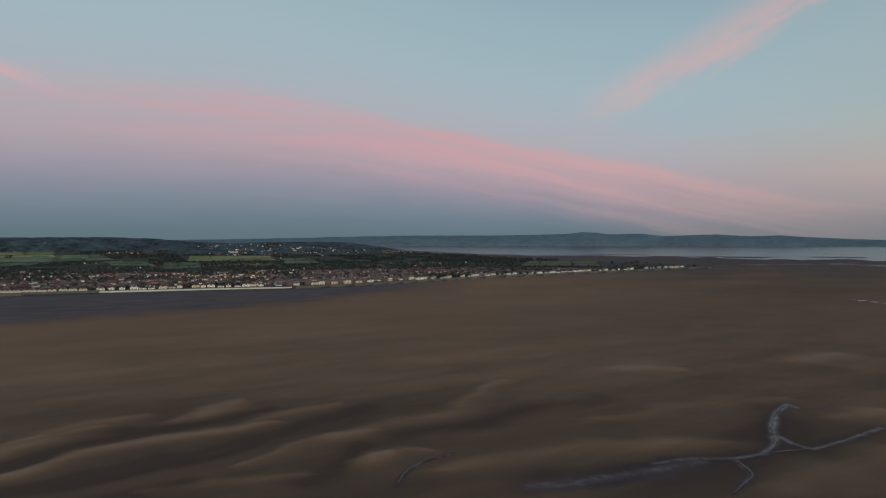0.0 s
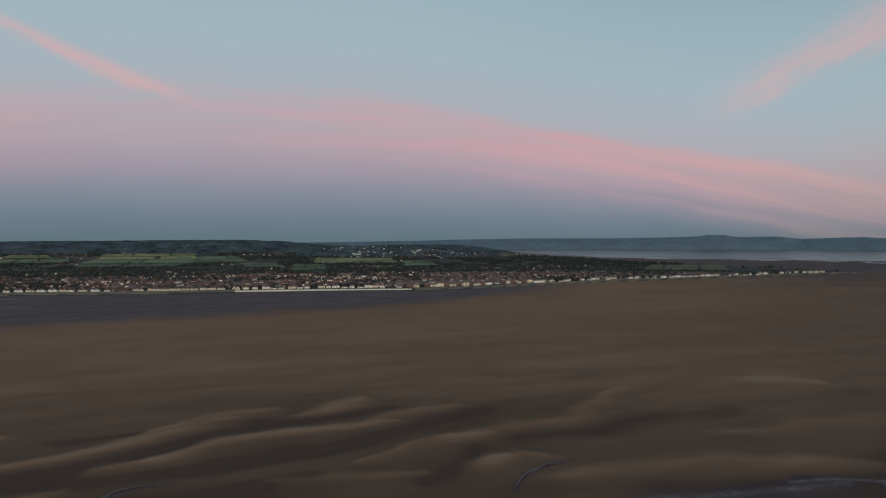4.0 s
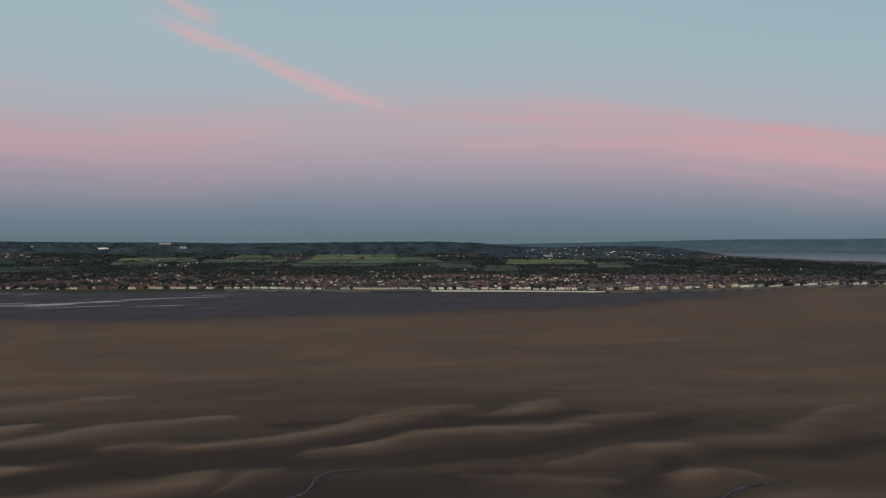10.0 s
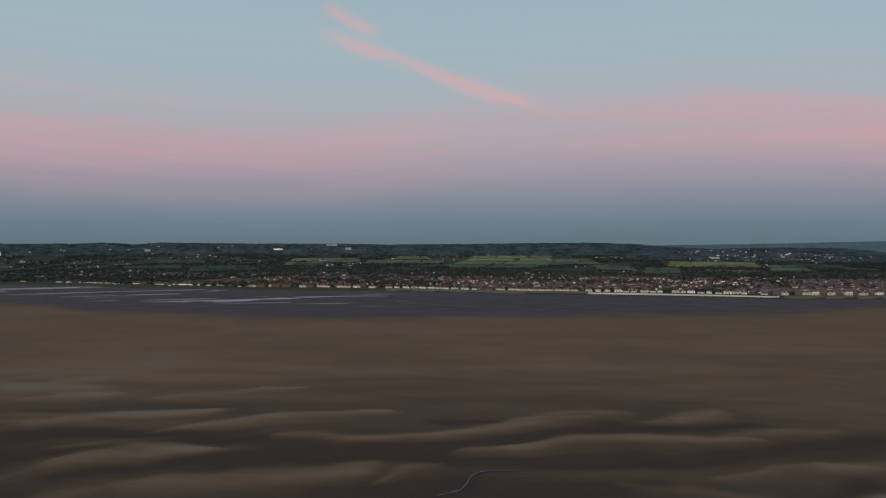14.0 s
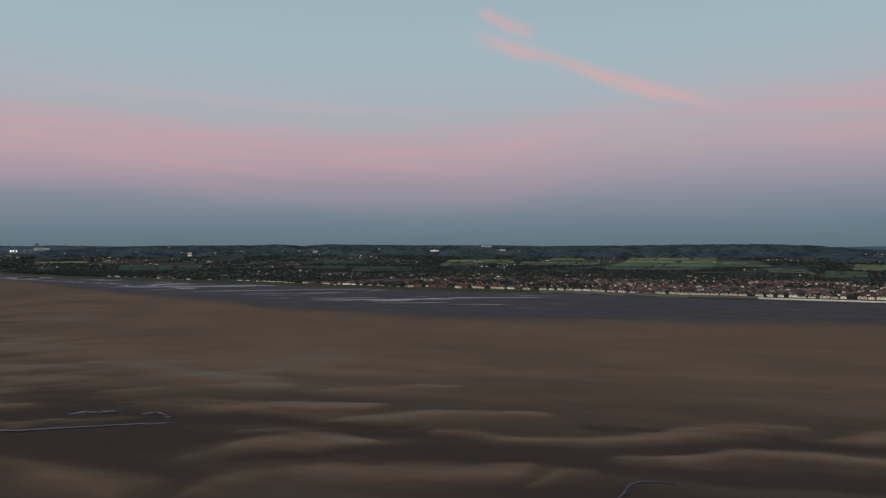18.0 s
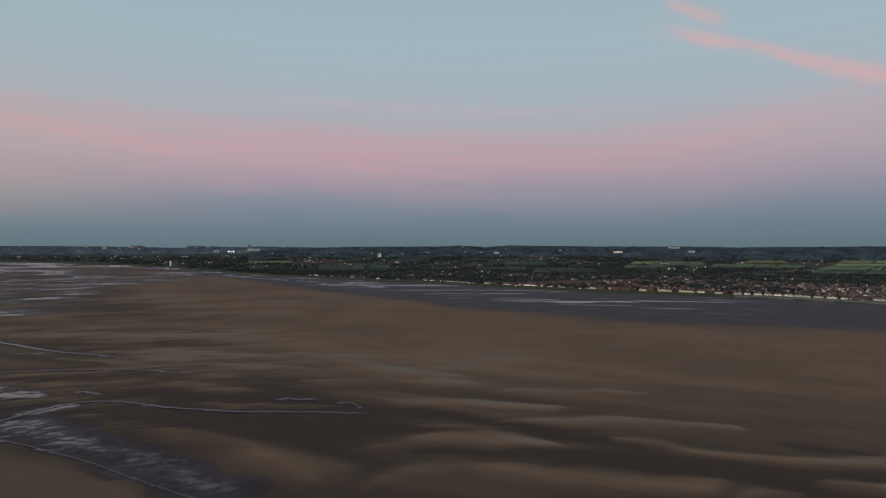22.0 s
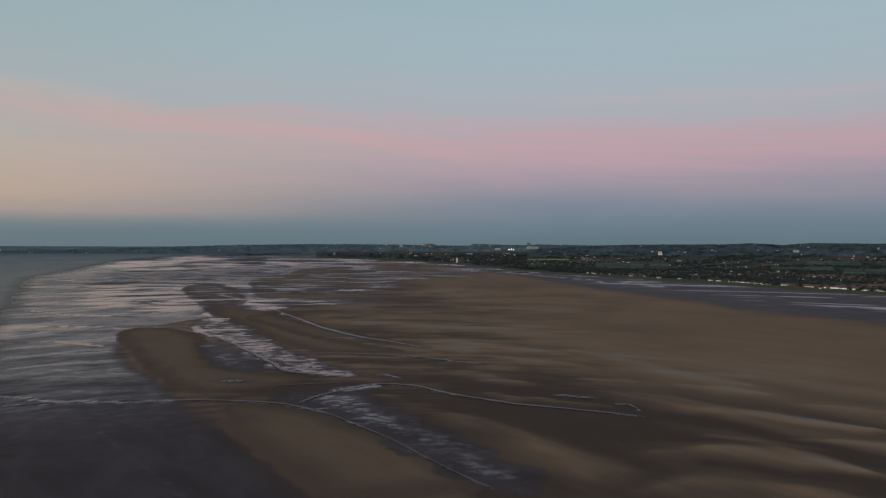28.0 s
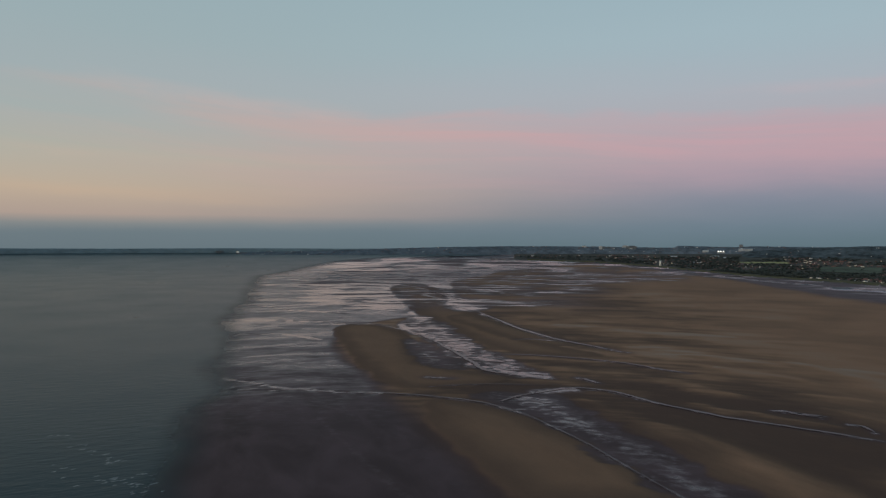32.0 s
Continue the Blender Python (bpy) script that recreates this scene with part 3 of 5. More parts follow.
# where the sea begins: distance and bearing
EDGE = [(-63.9, 4593), (-72.7, 4576), (-76.8, 4295), (-79.8, 3652), (-82.6, 3124), (-83.3, 2223), (-83.5, 1740), (-84.6, 1397), (-85.5, 1159), (-85.5, 928), (-86.4, 793), (-86.5, 691), (-86.8, 617), (-88.7, 529), (-89.9, 437), (-90.9, 358)]
# ---- the ground sheet ----
fine_az = np.arange(-106.0, 72.0, 0.15)
az_all = np.concatenate([fine_az, np.arange(72.0, 254.0, 2.0)])
el_rows = np.arange(-24.0, -0.9, 0.07)
rr = np.linspace(200, 4950, 20000)
drop = np.degrees(np.arctan((rise(rr) - H) / rr))
r_rows = np.concatenate([[-0.05, 4.0, 40, 100, 160, 210], np.interp(el_rows, drop, rr), np.linspace(4400, 4940, 14)])
r_rows = np.unique(np.round(r_rows, 2))
A, R = np.meshgrid(az_all, r_rows)
A, R = A.ravel(), R.ravel()
X, Y = R * np.sin(np.radians(A)), R * np.cos(np.radians(A))
Aw = (A + 180) % 360 - 180
land = (R > shore(Aw)) & (Aw < SHORE_A[-1]) & (Aw > SHORE_A[0]) & (R < np.interp(Aw, BACK_A, BACK_R, left=9999))
warp = (fbm(X / 90, Y / 90) - 0.5) * 40
# sand: pale where dry, dark where wet, with some lens vignette painted in
wet = 0.42 + 0.25 * (fbm(X / 400 + 3, Y / 160) - 0.5)
# near sand darkened for wet ground and, in colour, for the lens vignette
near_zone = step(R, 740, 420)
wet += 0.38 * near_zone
ripple = fbm(X / 130 + warp / 60, Y / 34 + 9, 4)
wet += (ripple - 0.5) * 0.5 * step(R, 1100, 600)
# towards the western point: wetter sand, plus vignette put into its tone
wet += 0.2 * step(Aw, 38, 58) * step(R, 420, 700)
wet += 0.16 * step(Aw, -28, -50) * step(R, 900, 500) * step(R, 150, 260)
# bar and thread pattern fitted to the camera's view, scaled by sight angle
sight_angle = np.degrees(np.arctan(H / np.maximum(R, 50)))
threads = fbm(Aw / 4.0 + sight_angle * 0.4, sight_angle / 0.30, 4) - 0.5 + (fbm(Aw / 3.0 - sight_angle * 0.8, sight_angle / 0.14, 4) - 0.5) * step(Aw, -38, -56)
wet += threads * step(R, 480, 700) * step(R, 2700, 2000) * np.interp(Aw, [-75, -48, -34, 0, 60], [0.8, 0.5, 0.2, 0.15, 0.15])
wet += (step(fbm(Aw / 4.0 - sight_angle * 1.2 + 3, sight_angle / 0.13, 4), 0.36, 0.64) - 0.45) * 0.30 * step(Aw, -34, -52) * step(R, 420, 560) * step(R, 2400, 1700)
height = np.zeros_like(R)
jag = 1 + 0.5 * (fbm(X / 25, Y / 25, 3) - 0.5)
XW, YW = X + 26 * (fbm(X / 55 + 8, Y / 55, 3) - 0.5), Y + 26 * (fbm(X / 55 + 31, Y / 55 + 12, 3) - 0.5)
comb = np.clip(0.35 + 1.3 * fbm(X / 70 + 2, Y / 16, 4), 0.3, 1.25)
for pts, width in BARS:
    near, d, u, beyond = stroke(XW, YW, pts, width)
    # shaped to the camera's view: steep beyond, long fade nearer, thin at both ends
    d = d * jag[near] / (0.4 + 0.6 * np.sqrt(np.clip(np.sin(u * np.pi), 0, 1)))
    f = np.where(beyond, np.exp(-(d / 0.7) ** 2), np.exp(-(d / 1.1) ** 1.3)) * comb[near]
    wet[near] -= 0.32 * f
    height[near] += 0.5 * f
for pts, width in HOLLOWS:
    near, d, u, beyond = stroke(XW, YW, pts, width)
    f = np.exp(-(d * jag[near]) ** 2 * 1.4)
    wet[near] += 0.26 * f
    height[near] -= 0.25 * f
film, lace = np.zeros_like(R), np.zeros_like(R)
# firm banks that stand out of the wet
BANKS = [([(-1078, 237), (-1044, 296), (-965, 305), (-852, 288), (-754, 251), (-672, 244), (-624, 264), (-576, 288), (-557, 262), (-556, 215), (-569, 172), (-722, 185), (-863, 197)], 7),
         ([(-514, 183), (-496, 210), (-462, 231), (-390, 236), (-331, 238), (-279, 229), (-255, 222), (-294, 153), (-317, 156), (-391, 161), (-477, 170)], 8),
         ([(-2138, 650), (-2257, 792), (-1789, 691), (-1268, 536), (-932, 448), (-727, 424), (-642, 447), (-686, 371), (-776, 358), (-1008, 389), (-1320, 446), (-1742, 544)], 10),
         ([(-1132, 437), (-1160, 491), (-957, 479), (-832, 485), (-715, 465), (-758, 410), (-874, 412)], 8)]


def inside(X, Y, pts, soft):
    """1 within a closed line with its corners rounded off, easing to 0 outside it."""
    for k in range(2):
        ring = pts[1:] + pts[:1]
        pts = [(p[0] * a + q[0] * (1 - a), p[1] * a + q[1] * (1 - a)) for p, q in zip(pts, ring) for a in (0.75, 0.25)]
    near, d, u, beyond = stroke(X, Y, pts + pts[:1], soft)
    P = np.array(pts, float)
    x, y = X[near], Y[near]
    odd = np.zeros(len(near), bool)
    for i in range(len(P)):
        (x0, y0), (x1, y1) = P[i], P[(i + 1) % len(P)]
        cross = (y0 > y) != (y1 > y)
        odd ^= cross & (x < (x1 - x0) * (y - y0) / (y1 - y0 + 1e-9) + x0)
    return near, np.where(odd, 1.0, step(d, 1.0, 0.0)), np.where(odd, d, 0.0)


mud_line = np.interp(Aw, MUD_A, MUD_R, left=9999)
mud = step(R + warp * 3, mud_line - 70, mud_line + 110) * step(Aw, MUD_A[-1] + 2, MUD_A[-1] - 9)
edge_az = np.interp(R, [p[1] for p in reversed(EDGE)], [p[0] for p in reversed(EDGE)])


def sea_gap(x, y, r, bearing):
    """Metres from the ragged edge of the sea; less than nothing out on the water."""
    gap = (bearing - np.interp(r, [p[1] for p in reversed(EDGE)], [p[0] for p in reversed(EDGE)])) * np.radians(1.0) * r
    return gap + (fbm(x / 150, y / 150, 3) - 0.5) * np.interp(r, [300, 500, 800], [8, 14, 28])


to_sea = sea_gap(X, Y, R, Aw)
to_sea = np.where((Aw > 110) | (Aw < -130), -500, to_sea)
to_sea = np.maximum(to_sea, 700 * step(R, 235, 150) - 600)
to_sea = np.where(R < 150, 900, to_sea)
inner = [(-53.0, 4538), (-56.7, 4294), (-59.7, 3839), (-64.3, 3366), (-68.0, 2373), (-67.1, 1600), (-70.7, 1220), (-74.6, 1103), (-77.1, 885), (-75.7, 745), (-73.2, 594), (-70.4, 507), (-67.6, 423), (-63.7, 353), (-62.5, 331)]
inner_az = np.interp(R, [p[1] for p in reversed(inner)], [p[0] for p in reversed(inner)])
spread = np.maximum((inner_az - edge_az) * np.radians(1.0) * R, 5.0)
shallow = step(to_sea, spread + 12, spread - 25) * (R > 300) * (to_sea > -900)
film = np.maximum(film, np.interp(R, [300, 470, 600, 800, 1500, 3000], [0.22, 0.34, 0.48, 0.56, 0.63, 0.63]) * shallow)
film += shallow * step(R, 460, 640) * (0.07 * step(fbm(Aw / 7.0 + sight_angle * 0.7, sight_angle / 0.22, 4), 0.48, 0.68) - 0.08 * step(fbm(Aw / 4.0 + sight_angle, sight_angle / 0.20, 4), 0.52, 0.72))
wet = np.where(shallow > 0.05, np.maximum(wet, shallow * np.interp(R, [480, 800], [1.0, 0.6])), wet)
mud = np.maximum(mud, 0.9 * shallow)
lace = np.maximum(lace, 0.06 * shallow)
film = np.maximum(film, 0.50 * np.exp(-((to_sea - 8) / 26) ** 2) * step(R, 480, 700) * (R < 3000))
mud = np.maximum(mud, 0.7 * step(Aw, 40, 60) * step(R, 1100, 2600) * step(fbm(X / 420 + 5, Y / 260, 4), 0.35, 0.62) * (Aw < 110))
near, f, d = inside(X, Y, [(-2015, 1357), (-959, 760), (-545, 538), (-380, 502), (-274, 362), (-504, 183), (-3411, 1238), (-3500, 1785)], 70)
wet[near] += 0.17 * f
XB, YB = X + 16 * (fbm(X / 34 + 4, Y / 34, 4) - 0.5), Y + 16 * (fbm(X / 34 + 17, Y / 34 + 6, 4) - 0.5)
mud = np.maximum(mud, 0.85 * step(Aw, 24, 30) * step(R, 2900, 3500) * (Aw < 110))
for pts, soft in BANKS:
    near, f, d = inside(XB, YB, pts, soft)
    film[near] *= 1 - f
    mud[near] *= 1 - f
    wet[near] = wet[near] * (1 - f) + f * (0.84 - 0.24 * step(d, 0.3, 3.4))
    height[near] += 0.5 * f
tide = np.interp(Aw, [p[0] for p in ESTUARY], [p[1] for p in ESTUARY])
near, f, d = inside(X + 260 * (fbm(X / 260, Y / 260, 4) - 0.5), Y + 260 * (fbm(X / 260 + 9, Y / 260, 4) - 0.5), [(-2878, 2431), (-2180, 1614), (-1964, 1202), (-1664, 880), (-1246, 586), (-1430, 570), (-1999, 648), (-3782, 940), (-4265, 1218), (-4056, 2064), (-3386, 2635)], 260)
film[near] = np.maximum(film[near], 0.36 * f)
lace[near] = np.maximum(lace[near], f)
mud[near] = np.maximum(mud[near], 0.75 * f * step(fbm(X[near] / 150, Y[near] / 150, 3), 0.3, 0.6))
for pts, width, amount in FILMS:
    near, d, u, beyond = stroke(X, Y, pts, width)
    f = np.exp(-(d * jag[near]) ** 2 * 1.2)
    film[near] = np.maximum(film[near], amount * f)
    mud[near] = np.maximum(mud[near], 0.8 * f)
    # faint wet lines and the calm eastern pools stay whole, strong ones break up
    lace[near] = np.maximum(lace[near], f if amount > 0.43 and pts[0][0] < 200 else 0.15 * f)
CORES = [([(-1040, 340), (-943, 320), (-832, 313), (-745, 303), (-673, 294), (-625, 292), (-590, 306)], 9), ([(-1700, 600), (-1500, 580), (-1330, 520)], 14),
         ([(-1420, 560), (-1300, 545), (-1180, 530), (-1089, 512)], 9), ([(-1240, 415), (-1150, 395), (-1070, 372)], 14)]
for pts, width in CORES:
    near, d, u, beyond = stroke(XW, YW, pts, width)
    film[near] = np.maximum(film[near], 0.86 * np.exp(-d ** 2) * np.clip(1.2 - u, 0, 1))
XS, YS = X + 26 * (fbm(X / 24 + 4, Y / 24, 4) - 0.5), Y + 26 * (fbm(X / 24 + 17, Y / 24 + 6, 4) - 0.5)
for pts, soft, amount, broken in SHEETS:
    near, f, d = inside(XS, YS, pts, soft)
    film[near] = np.maximum(film[near], amount * f * (0.72 + 0.5 * step(d, 0.0, 2.6)))
    mud[near] = np.maximum(mud[near], 0.85 * f)
    lace[near] = np.maximum(lace[near], broken * f)
estuary = (Aw > 22) & (Aw < 110) & (R > tide + warp * 3) & ~land
film = np.where(estuary, np.maximum(film, 0.8), film)
shoals = np.where(estuary, step(fbm(Aw / 9.0 + 7, sight_angle / 0.035, 4), 0.40, 0.62) * step(R, tide + 520, tide + 40), 0)
film, mud = np.where(estuary, film * (1 - 0.5 * shoals), film), np.maximum(mud, 0.6 * shoals)
reach = np.minimum(shore(Aw), 9000)
u = (reach - R) / np.maximum(reach - mud_line, 40)
zone = step(u, 0.0, 0.12) * step(u, 0.95, 0.55) * np.interp(Aw, [-62, -48, -34, -9, -4, 20, 30], [0.6, 1, 1, 1, 0.45, 0.5, 0.55])
# mud threads are scaled by the sight angle as well
thread = fbm(Aw / 8.0 + sight_angle * 2.0, sight_angle / 0.05, 4)
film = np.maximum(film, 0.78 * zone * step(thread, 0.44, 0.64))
lace = np.maximum(lace, 0.10 * zone)
film = np.where(land, 0, film)
Z = 1.3 * shoals + rise(R) + np.where(land, 3.2 + 2.5 * fbm(X / 300, Y / 300), height * (1 - mud))
Z = Z - (1.4 + 0.8 * (fbm(X / 60, Y / 60) - 0.5)) * step(to_sea, 78, -45) - 0.1 * shallow
me = mesh_np("ground", np.stack([X, Y, Z], 1), grid_faces(len(r_rows), len(az_all), True), [SAND, LAND], smooth=True)
fidx = np.empty(len(me.polygons) * 4, np.int32)
me.loops.foreach_get("vertex_index", fidx)
me.polygons.foreach_set("material_index", (land[fidx.reshape(-1, 4)].sum(1) >= 2).astype(np.int32))
for key, vals in (("wet", wet), ("film", film), ("mud", mud), ("lace", lace)):
    a = me.attributes.new(key, "FLOAT", "POINT")
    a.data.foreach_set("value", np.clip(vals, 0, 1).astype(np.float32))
ground = tagged(new("ground", me), "brown rippled tidal sand flats running up to grassy land", "sand flat", kind="structure")

# the sea, round the back of the camera and along the flats
sea_az = np.concatenate([np.linspace(0, 1, 110) ** 2 * 40, np.arange(44, 174, 4.0)])
sea_r = np.unique(np.concatenate([[4.0, 60, 130, 200], np.interp(np.arange(-24, -0.3, 0.12), drop, rr), [4940]]))
SA, SR = np.meshgrid(sea_az, sea_r)
SA = np.interp(SR, [p[1] for p in reversed(EDGE)], [p[0] for p in reversed(EDGE)]) + np.degrees(50.0 / np.maximum(SR, 300)) - SA
SX, SY = SR * np.sin(np.radians(SA)), SR * np.cos(np.radians(SA))
sea = mesh_np("sea", np.stack([SX, SY, rise(SR) - 0.25], -1).reshape(-1, 3), grid_faces(len(sea_r), len(sea_az))[:, ::-1], [SEA], smooth=True)
gap = sea_gap(SX, SY, SR, SA) + (fbm(SX / 40, SY / 40) - 0.5) * 20
a = sea.attributes.new("depth", "FLOAT", "POINT")
a.data.foreach_set("value", step(gap, 24, -4 - 0.03 * SR).astype(np.float32).ravel())
tagged(new("sea", sea), "calm grey-green sea with small ripples at dusk", "sea", kind="structure")


# ---- helpers for things ----
def part(name, bm, mat, parent=None, label="", smooth=False):
    """Links a bmesh as one mesh object under a thing or a part."""
    me = bpy.data.meshes.new(name)
    bm.to_mesh(me)
    bm.free()
    for m in (mat if isinstance(mat, (list, tuple)) else [mat]):
        me.materials.append(m)
    if smooth:
        me.polygons.foreach_set("use_smooth", np.full(len(me.polygons), True))
    ob = new(name, me)
    ob.parent = parent
    if label:
        tagged(ob, label)
    return ob


def box(bm, x0, x1, y0, y1, z0, z1):
    m = Matrix.Translation(((x0 + x1) / 2, (y0 + y1) / 2, (z0 + z1) / 2)) @ Matrix.Diagonal((x1 - x0, y1 - y0, z1 - z0, 1))
    return bmesh.ops.create_cube(bm, size=1.0, matrix=m)["verts"]


def boxed(*dims):
    bm = bmesh.new()
    box(bm, *dims)
    return bm


def prism(bm, x0, x1, y0, y1, z0, z1, hip=0.0, thick=0.25):
    """A roof with its ridge along x; hip draws the ridge's ends in."""
    for dz, flip in ((0.0, False), (-thick, True)):
        v = [bm.verts.new(p) for p in ((x0, y0, z0 + dz), (x1, y0, z0 + dz), (x1, y1, z0 + dz), (x0, y1, z0 + dz),
                                       (x0 + hip, (y0 + y1) / 2, z1 + dz), (x1 - hip, (y0 + y1) / 2, z1 + dz))]
        for f in ((0, 1, 5, 4), (2, 3, 4, 5), (1, 2, 5), (3, 0, 4)):
            if len(f) == 3 and hip == 0:
                continue
            bm.faces.new([v[i] for i in (reversed(f) if flip else f)])
        if flip:
            low = v
        else:
            top = v
    ring = (0, 1, 2, 3)
    for a, b in zip(ring, ring[1:] + ring[:1]):
        if hip or (a, b) in ((0, 1), (2, 3)):
            bm.faces.new([low[a], low[b], top[b], top[a]])
    return bm


def thing(name, label, category, where, turn=0.0, group="", kind=""):
    ob = new(name)
    ob.empty_display_size = 1.0
    ob.matrix_world = Matrix.Translation(where) @ Matrix.Rotation(radians(turn), 4, "Z")
    return tagged(ob, label, category, group, kind)


# the estuary behind the point
tide_az = np.arange(24.0, 112.0, 0.25)
tide_r = np.interp(tide_az, [p[0] for p in ESTUARY], [p[1] for p in ESTUARY])
tide_r = np.maximum(tide_r, np.interp(tide_az, BACK_A, BACK_R, right=0) + 20) + 220 * (fbm(tide_az / 2.0, tide_az * 0 + 4.0) - 0.5)
TT, TA = np.meshgrid(np.linspace(0, 1, 12), tide_az, indexing="ij")
TR = tide_r[None, :] * (1 - TT) + 4820 * TT
me = mesh_np("estuary_water", np.stack([TR * np.sin(np.radians(TA)), TR * np.cos(np.radians(TA)), rise(TR) + 1.0], -1).reshape(-1, 3), grid_faces(12, len(tide_az))[:, ::-1], [TIDEWAY], smooth=True)
tagged(new("estuary_water", me), "pale still water of a wide estuary", "estuary", kind="structure")


# ---- hills and far shores ----
RIDGES = {}


def on_ridge(name, az, f):
    """A point a share f up the slope of a hill."""
    sky_line, r0, crest = RIDGES[name]
    top = H + crest * math.tan(radians(float(np.interp(az, [p[0] for p in sky_line], [p[1] for p in sky_line]))))
    low = float(rise(r0)) - 4.0
    p = place(az, r0 + (crest - r0) * f)
    p.z = low + (max(top, low + 1) - low) * f ** 0.8 * (1.15 - 0.15 * f)
    return p



def ridge(name, label, category, skyline, r0, crest, r1, mat, rough=3.0, cell=60.0, mounds=0.0):
    """Rising land between two distances, whose crest follows a skyline of bearings and heights in degrees."""
    a0, a1 = skyline[0][0], skyline[-1][0]
    RIDGES[name] = (skyline, r0, crest)
    az = np.arange(a0, a1, 0.09)
    t = np.concatenate([np.linspace(0, 1, 26), [1.35, 1.8]])
    r = np.where(t <= 1, r0 + (crest - r0) * t, crest + (r1 - crest) * (t - 1) / 0.8)
    AZ, T = np.meshgrid(az, t)
    RR = np.broadcast_to(r[:, None], AZ.shape)
    top = H + crest * np.tan(np.radians(np.interp(az, [p[0] for p in skyline], [p[1] for p in skyline])))
    low = float(rise(r0)) - 4.0
    x, y = RR * np.sin(np.radians(AZ)), RR * np.cos(np.radians(AZ))
    shape = np.where(T <= 1, T ** 0.8 * (1.15 - 0.15 * T), 1 - (T - 1) * 0.9)
    z = low + (np.maximum(top, low + 1)[None, :] - low) * shape
    z += (fbm(x / cell, y / cell, 5) - 0.5) * rough * 2 * np.minimum(T * 3, 1)
    z += mounds * (fbm(x / 260, y / 260 + 40, 3) - 0.5) * np.clip(1 - np.abs(T - 0.5) * 2, 0, 1)
    fade = np.minimum(step(AZ, a0, a0 + 1.5), step(AZ, a1, a1 - 1.5))
    z = np.where(z > low, low + (z - low) * fade, z)
    me = mesh_np(name, np.stack([x, y, z], -1).reshape(-1, 3), grid_faces(len(t), len(az))[:, ::-1], [mat], smooth=True)
    return tagged(new(name, me), label, category, kind="structure")


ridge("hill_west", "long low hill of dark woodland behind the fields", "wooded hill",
      [(-10.2, -0.13), (-6.6, 0.05), (-1.1, 0.09), (3.0, 0.13), (8.0, 0.17), (11.6, 0.08), (14.2, -0.15), (17.2, -0.33), (20.1, -0.50)], 4330, 4680, 4800, HAZED_WOODS, 3.0, 40, 12)
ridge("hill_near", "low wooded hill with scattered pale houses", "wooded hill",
      [(11.9, -0.67), (14.7, -0.51), (16.4, -0.38), (18.6, -0.30), (21.2, -0.21), (26.2, -0.26), (27.6, -0.40), (29.8, -0.73), (32.6, -1.10), (35.8, -1.38)], 4020, 4420, 4560, HAZED_WOODS, 3.0, 35, 10)
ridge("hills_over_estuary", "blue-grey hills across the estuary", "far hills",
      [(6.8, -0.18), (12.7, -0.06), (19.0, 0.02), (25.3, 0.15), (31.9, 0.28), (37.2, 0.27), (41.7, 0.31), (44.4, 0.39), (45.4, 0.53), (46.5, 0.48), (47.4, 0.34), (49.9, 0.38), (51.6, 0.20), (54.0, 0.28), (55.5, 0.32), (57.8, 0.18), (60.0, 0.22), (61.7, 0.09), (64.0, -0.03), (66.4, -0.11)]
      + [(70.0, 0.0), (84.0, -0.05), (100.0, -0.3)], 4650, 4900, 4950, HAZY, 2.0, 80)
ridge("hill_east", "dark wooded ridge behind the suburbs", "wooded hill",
      [(-46.7, -0.30), (-43.6, -0.12), (-40.8, 0.02), (-37.9, 0.11), (-31.0, 0.12), (-29.2, 0.21), (-27.1, 0.07), (-25.2, 0.21), (-22.2, 0.16), (-18.0, 0.12), (-11.6, 0.11), (-7.3, 0.03), (-5.7, -0.04)], 4480, 4720, 4820, HAZED_WOODS, 2.5, 40, 8)
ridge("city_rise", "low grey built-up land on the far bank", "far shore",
      [(-86.0, -0.34), (-80.0, -0.22), (-75.0, -0.06), (-68.9, 0.10), (-63.5, 0.16), (-59.0, 0.15), (-50.7, 0.02), (-50.4, 0.18), (-46.3, 0.06), (-45.2, 0.13), (-41.7, 0.07), (-37.1, -0.02), (-32.6, -0.16)], 4730, 4880, 4930, HAZED_SUBURB, 2.0, 30)
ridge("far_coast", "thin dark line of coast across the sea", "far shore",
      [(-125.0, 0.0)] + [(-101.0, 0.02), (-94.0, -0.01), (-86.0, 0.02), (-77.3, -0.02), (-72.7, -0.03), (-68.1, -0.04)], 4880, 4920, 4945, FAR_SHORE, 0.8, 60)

def seat(az, el):
    """Where a ray at a bearing and height first meets the land or a hill."""
    for r in np.arange(1800.0, 4900.0, 10.0):
        z = float(rise(r)) + 3.0
        for name, (sky_line, r0, crest) in RIDGES.items():
            if r0 < r <= crest and sky_line[0][0] + 1.5 < az < sky_line[-1][0] - 1.5:
                z = max(z, on_ridge(name, az, (r - r0) / (crest - r0)).z)
        if z >= H + r * math.tan(radians(el)):
            break
    p = place(az, r)
    p.z = z
    return p


# ---- fields ----
def blend(corners, s, t):
    (a0, r0), (a1, r1), (a2, r2), (a3, r3) = corners
    return (a0 * (1 - s) + a1 * s) * (1 - t) + (a3 * (1 - s) + a2 * s) * t, (r0 * (1 - s) + r1 * s) * (1 - t) + (r3 * (1 - s) + r2 * s) * t


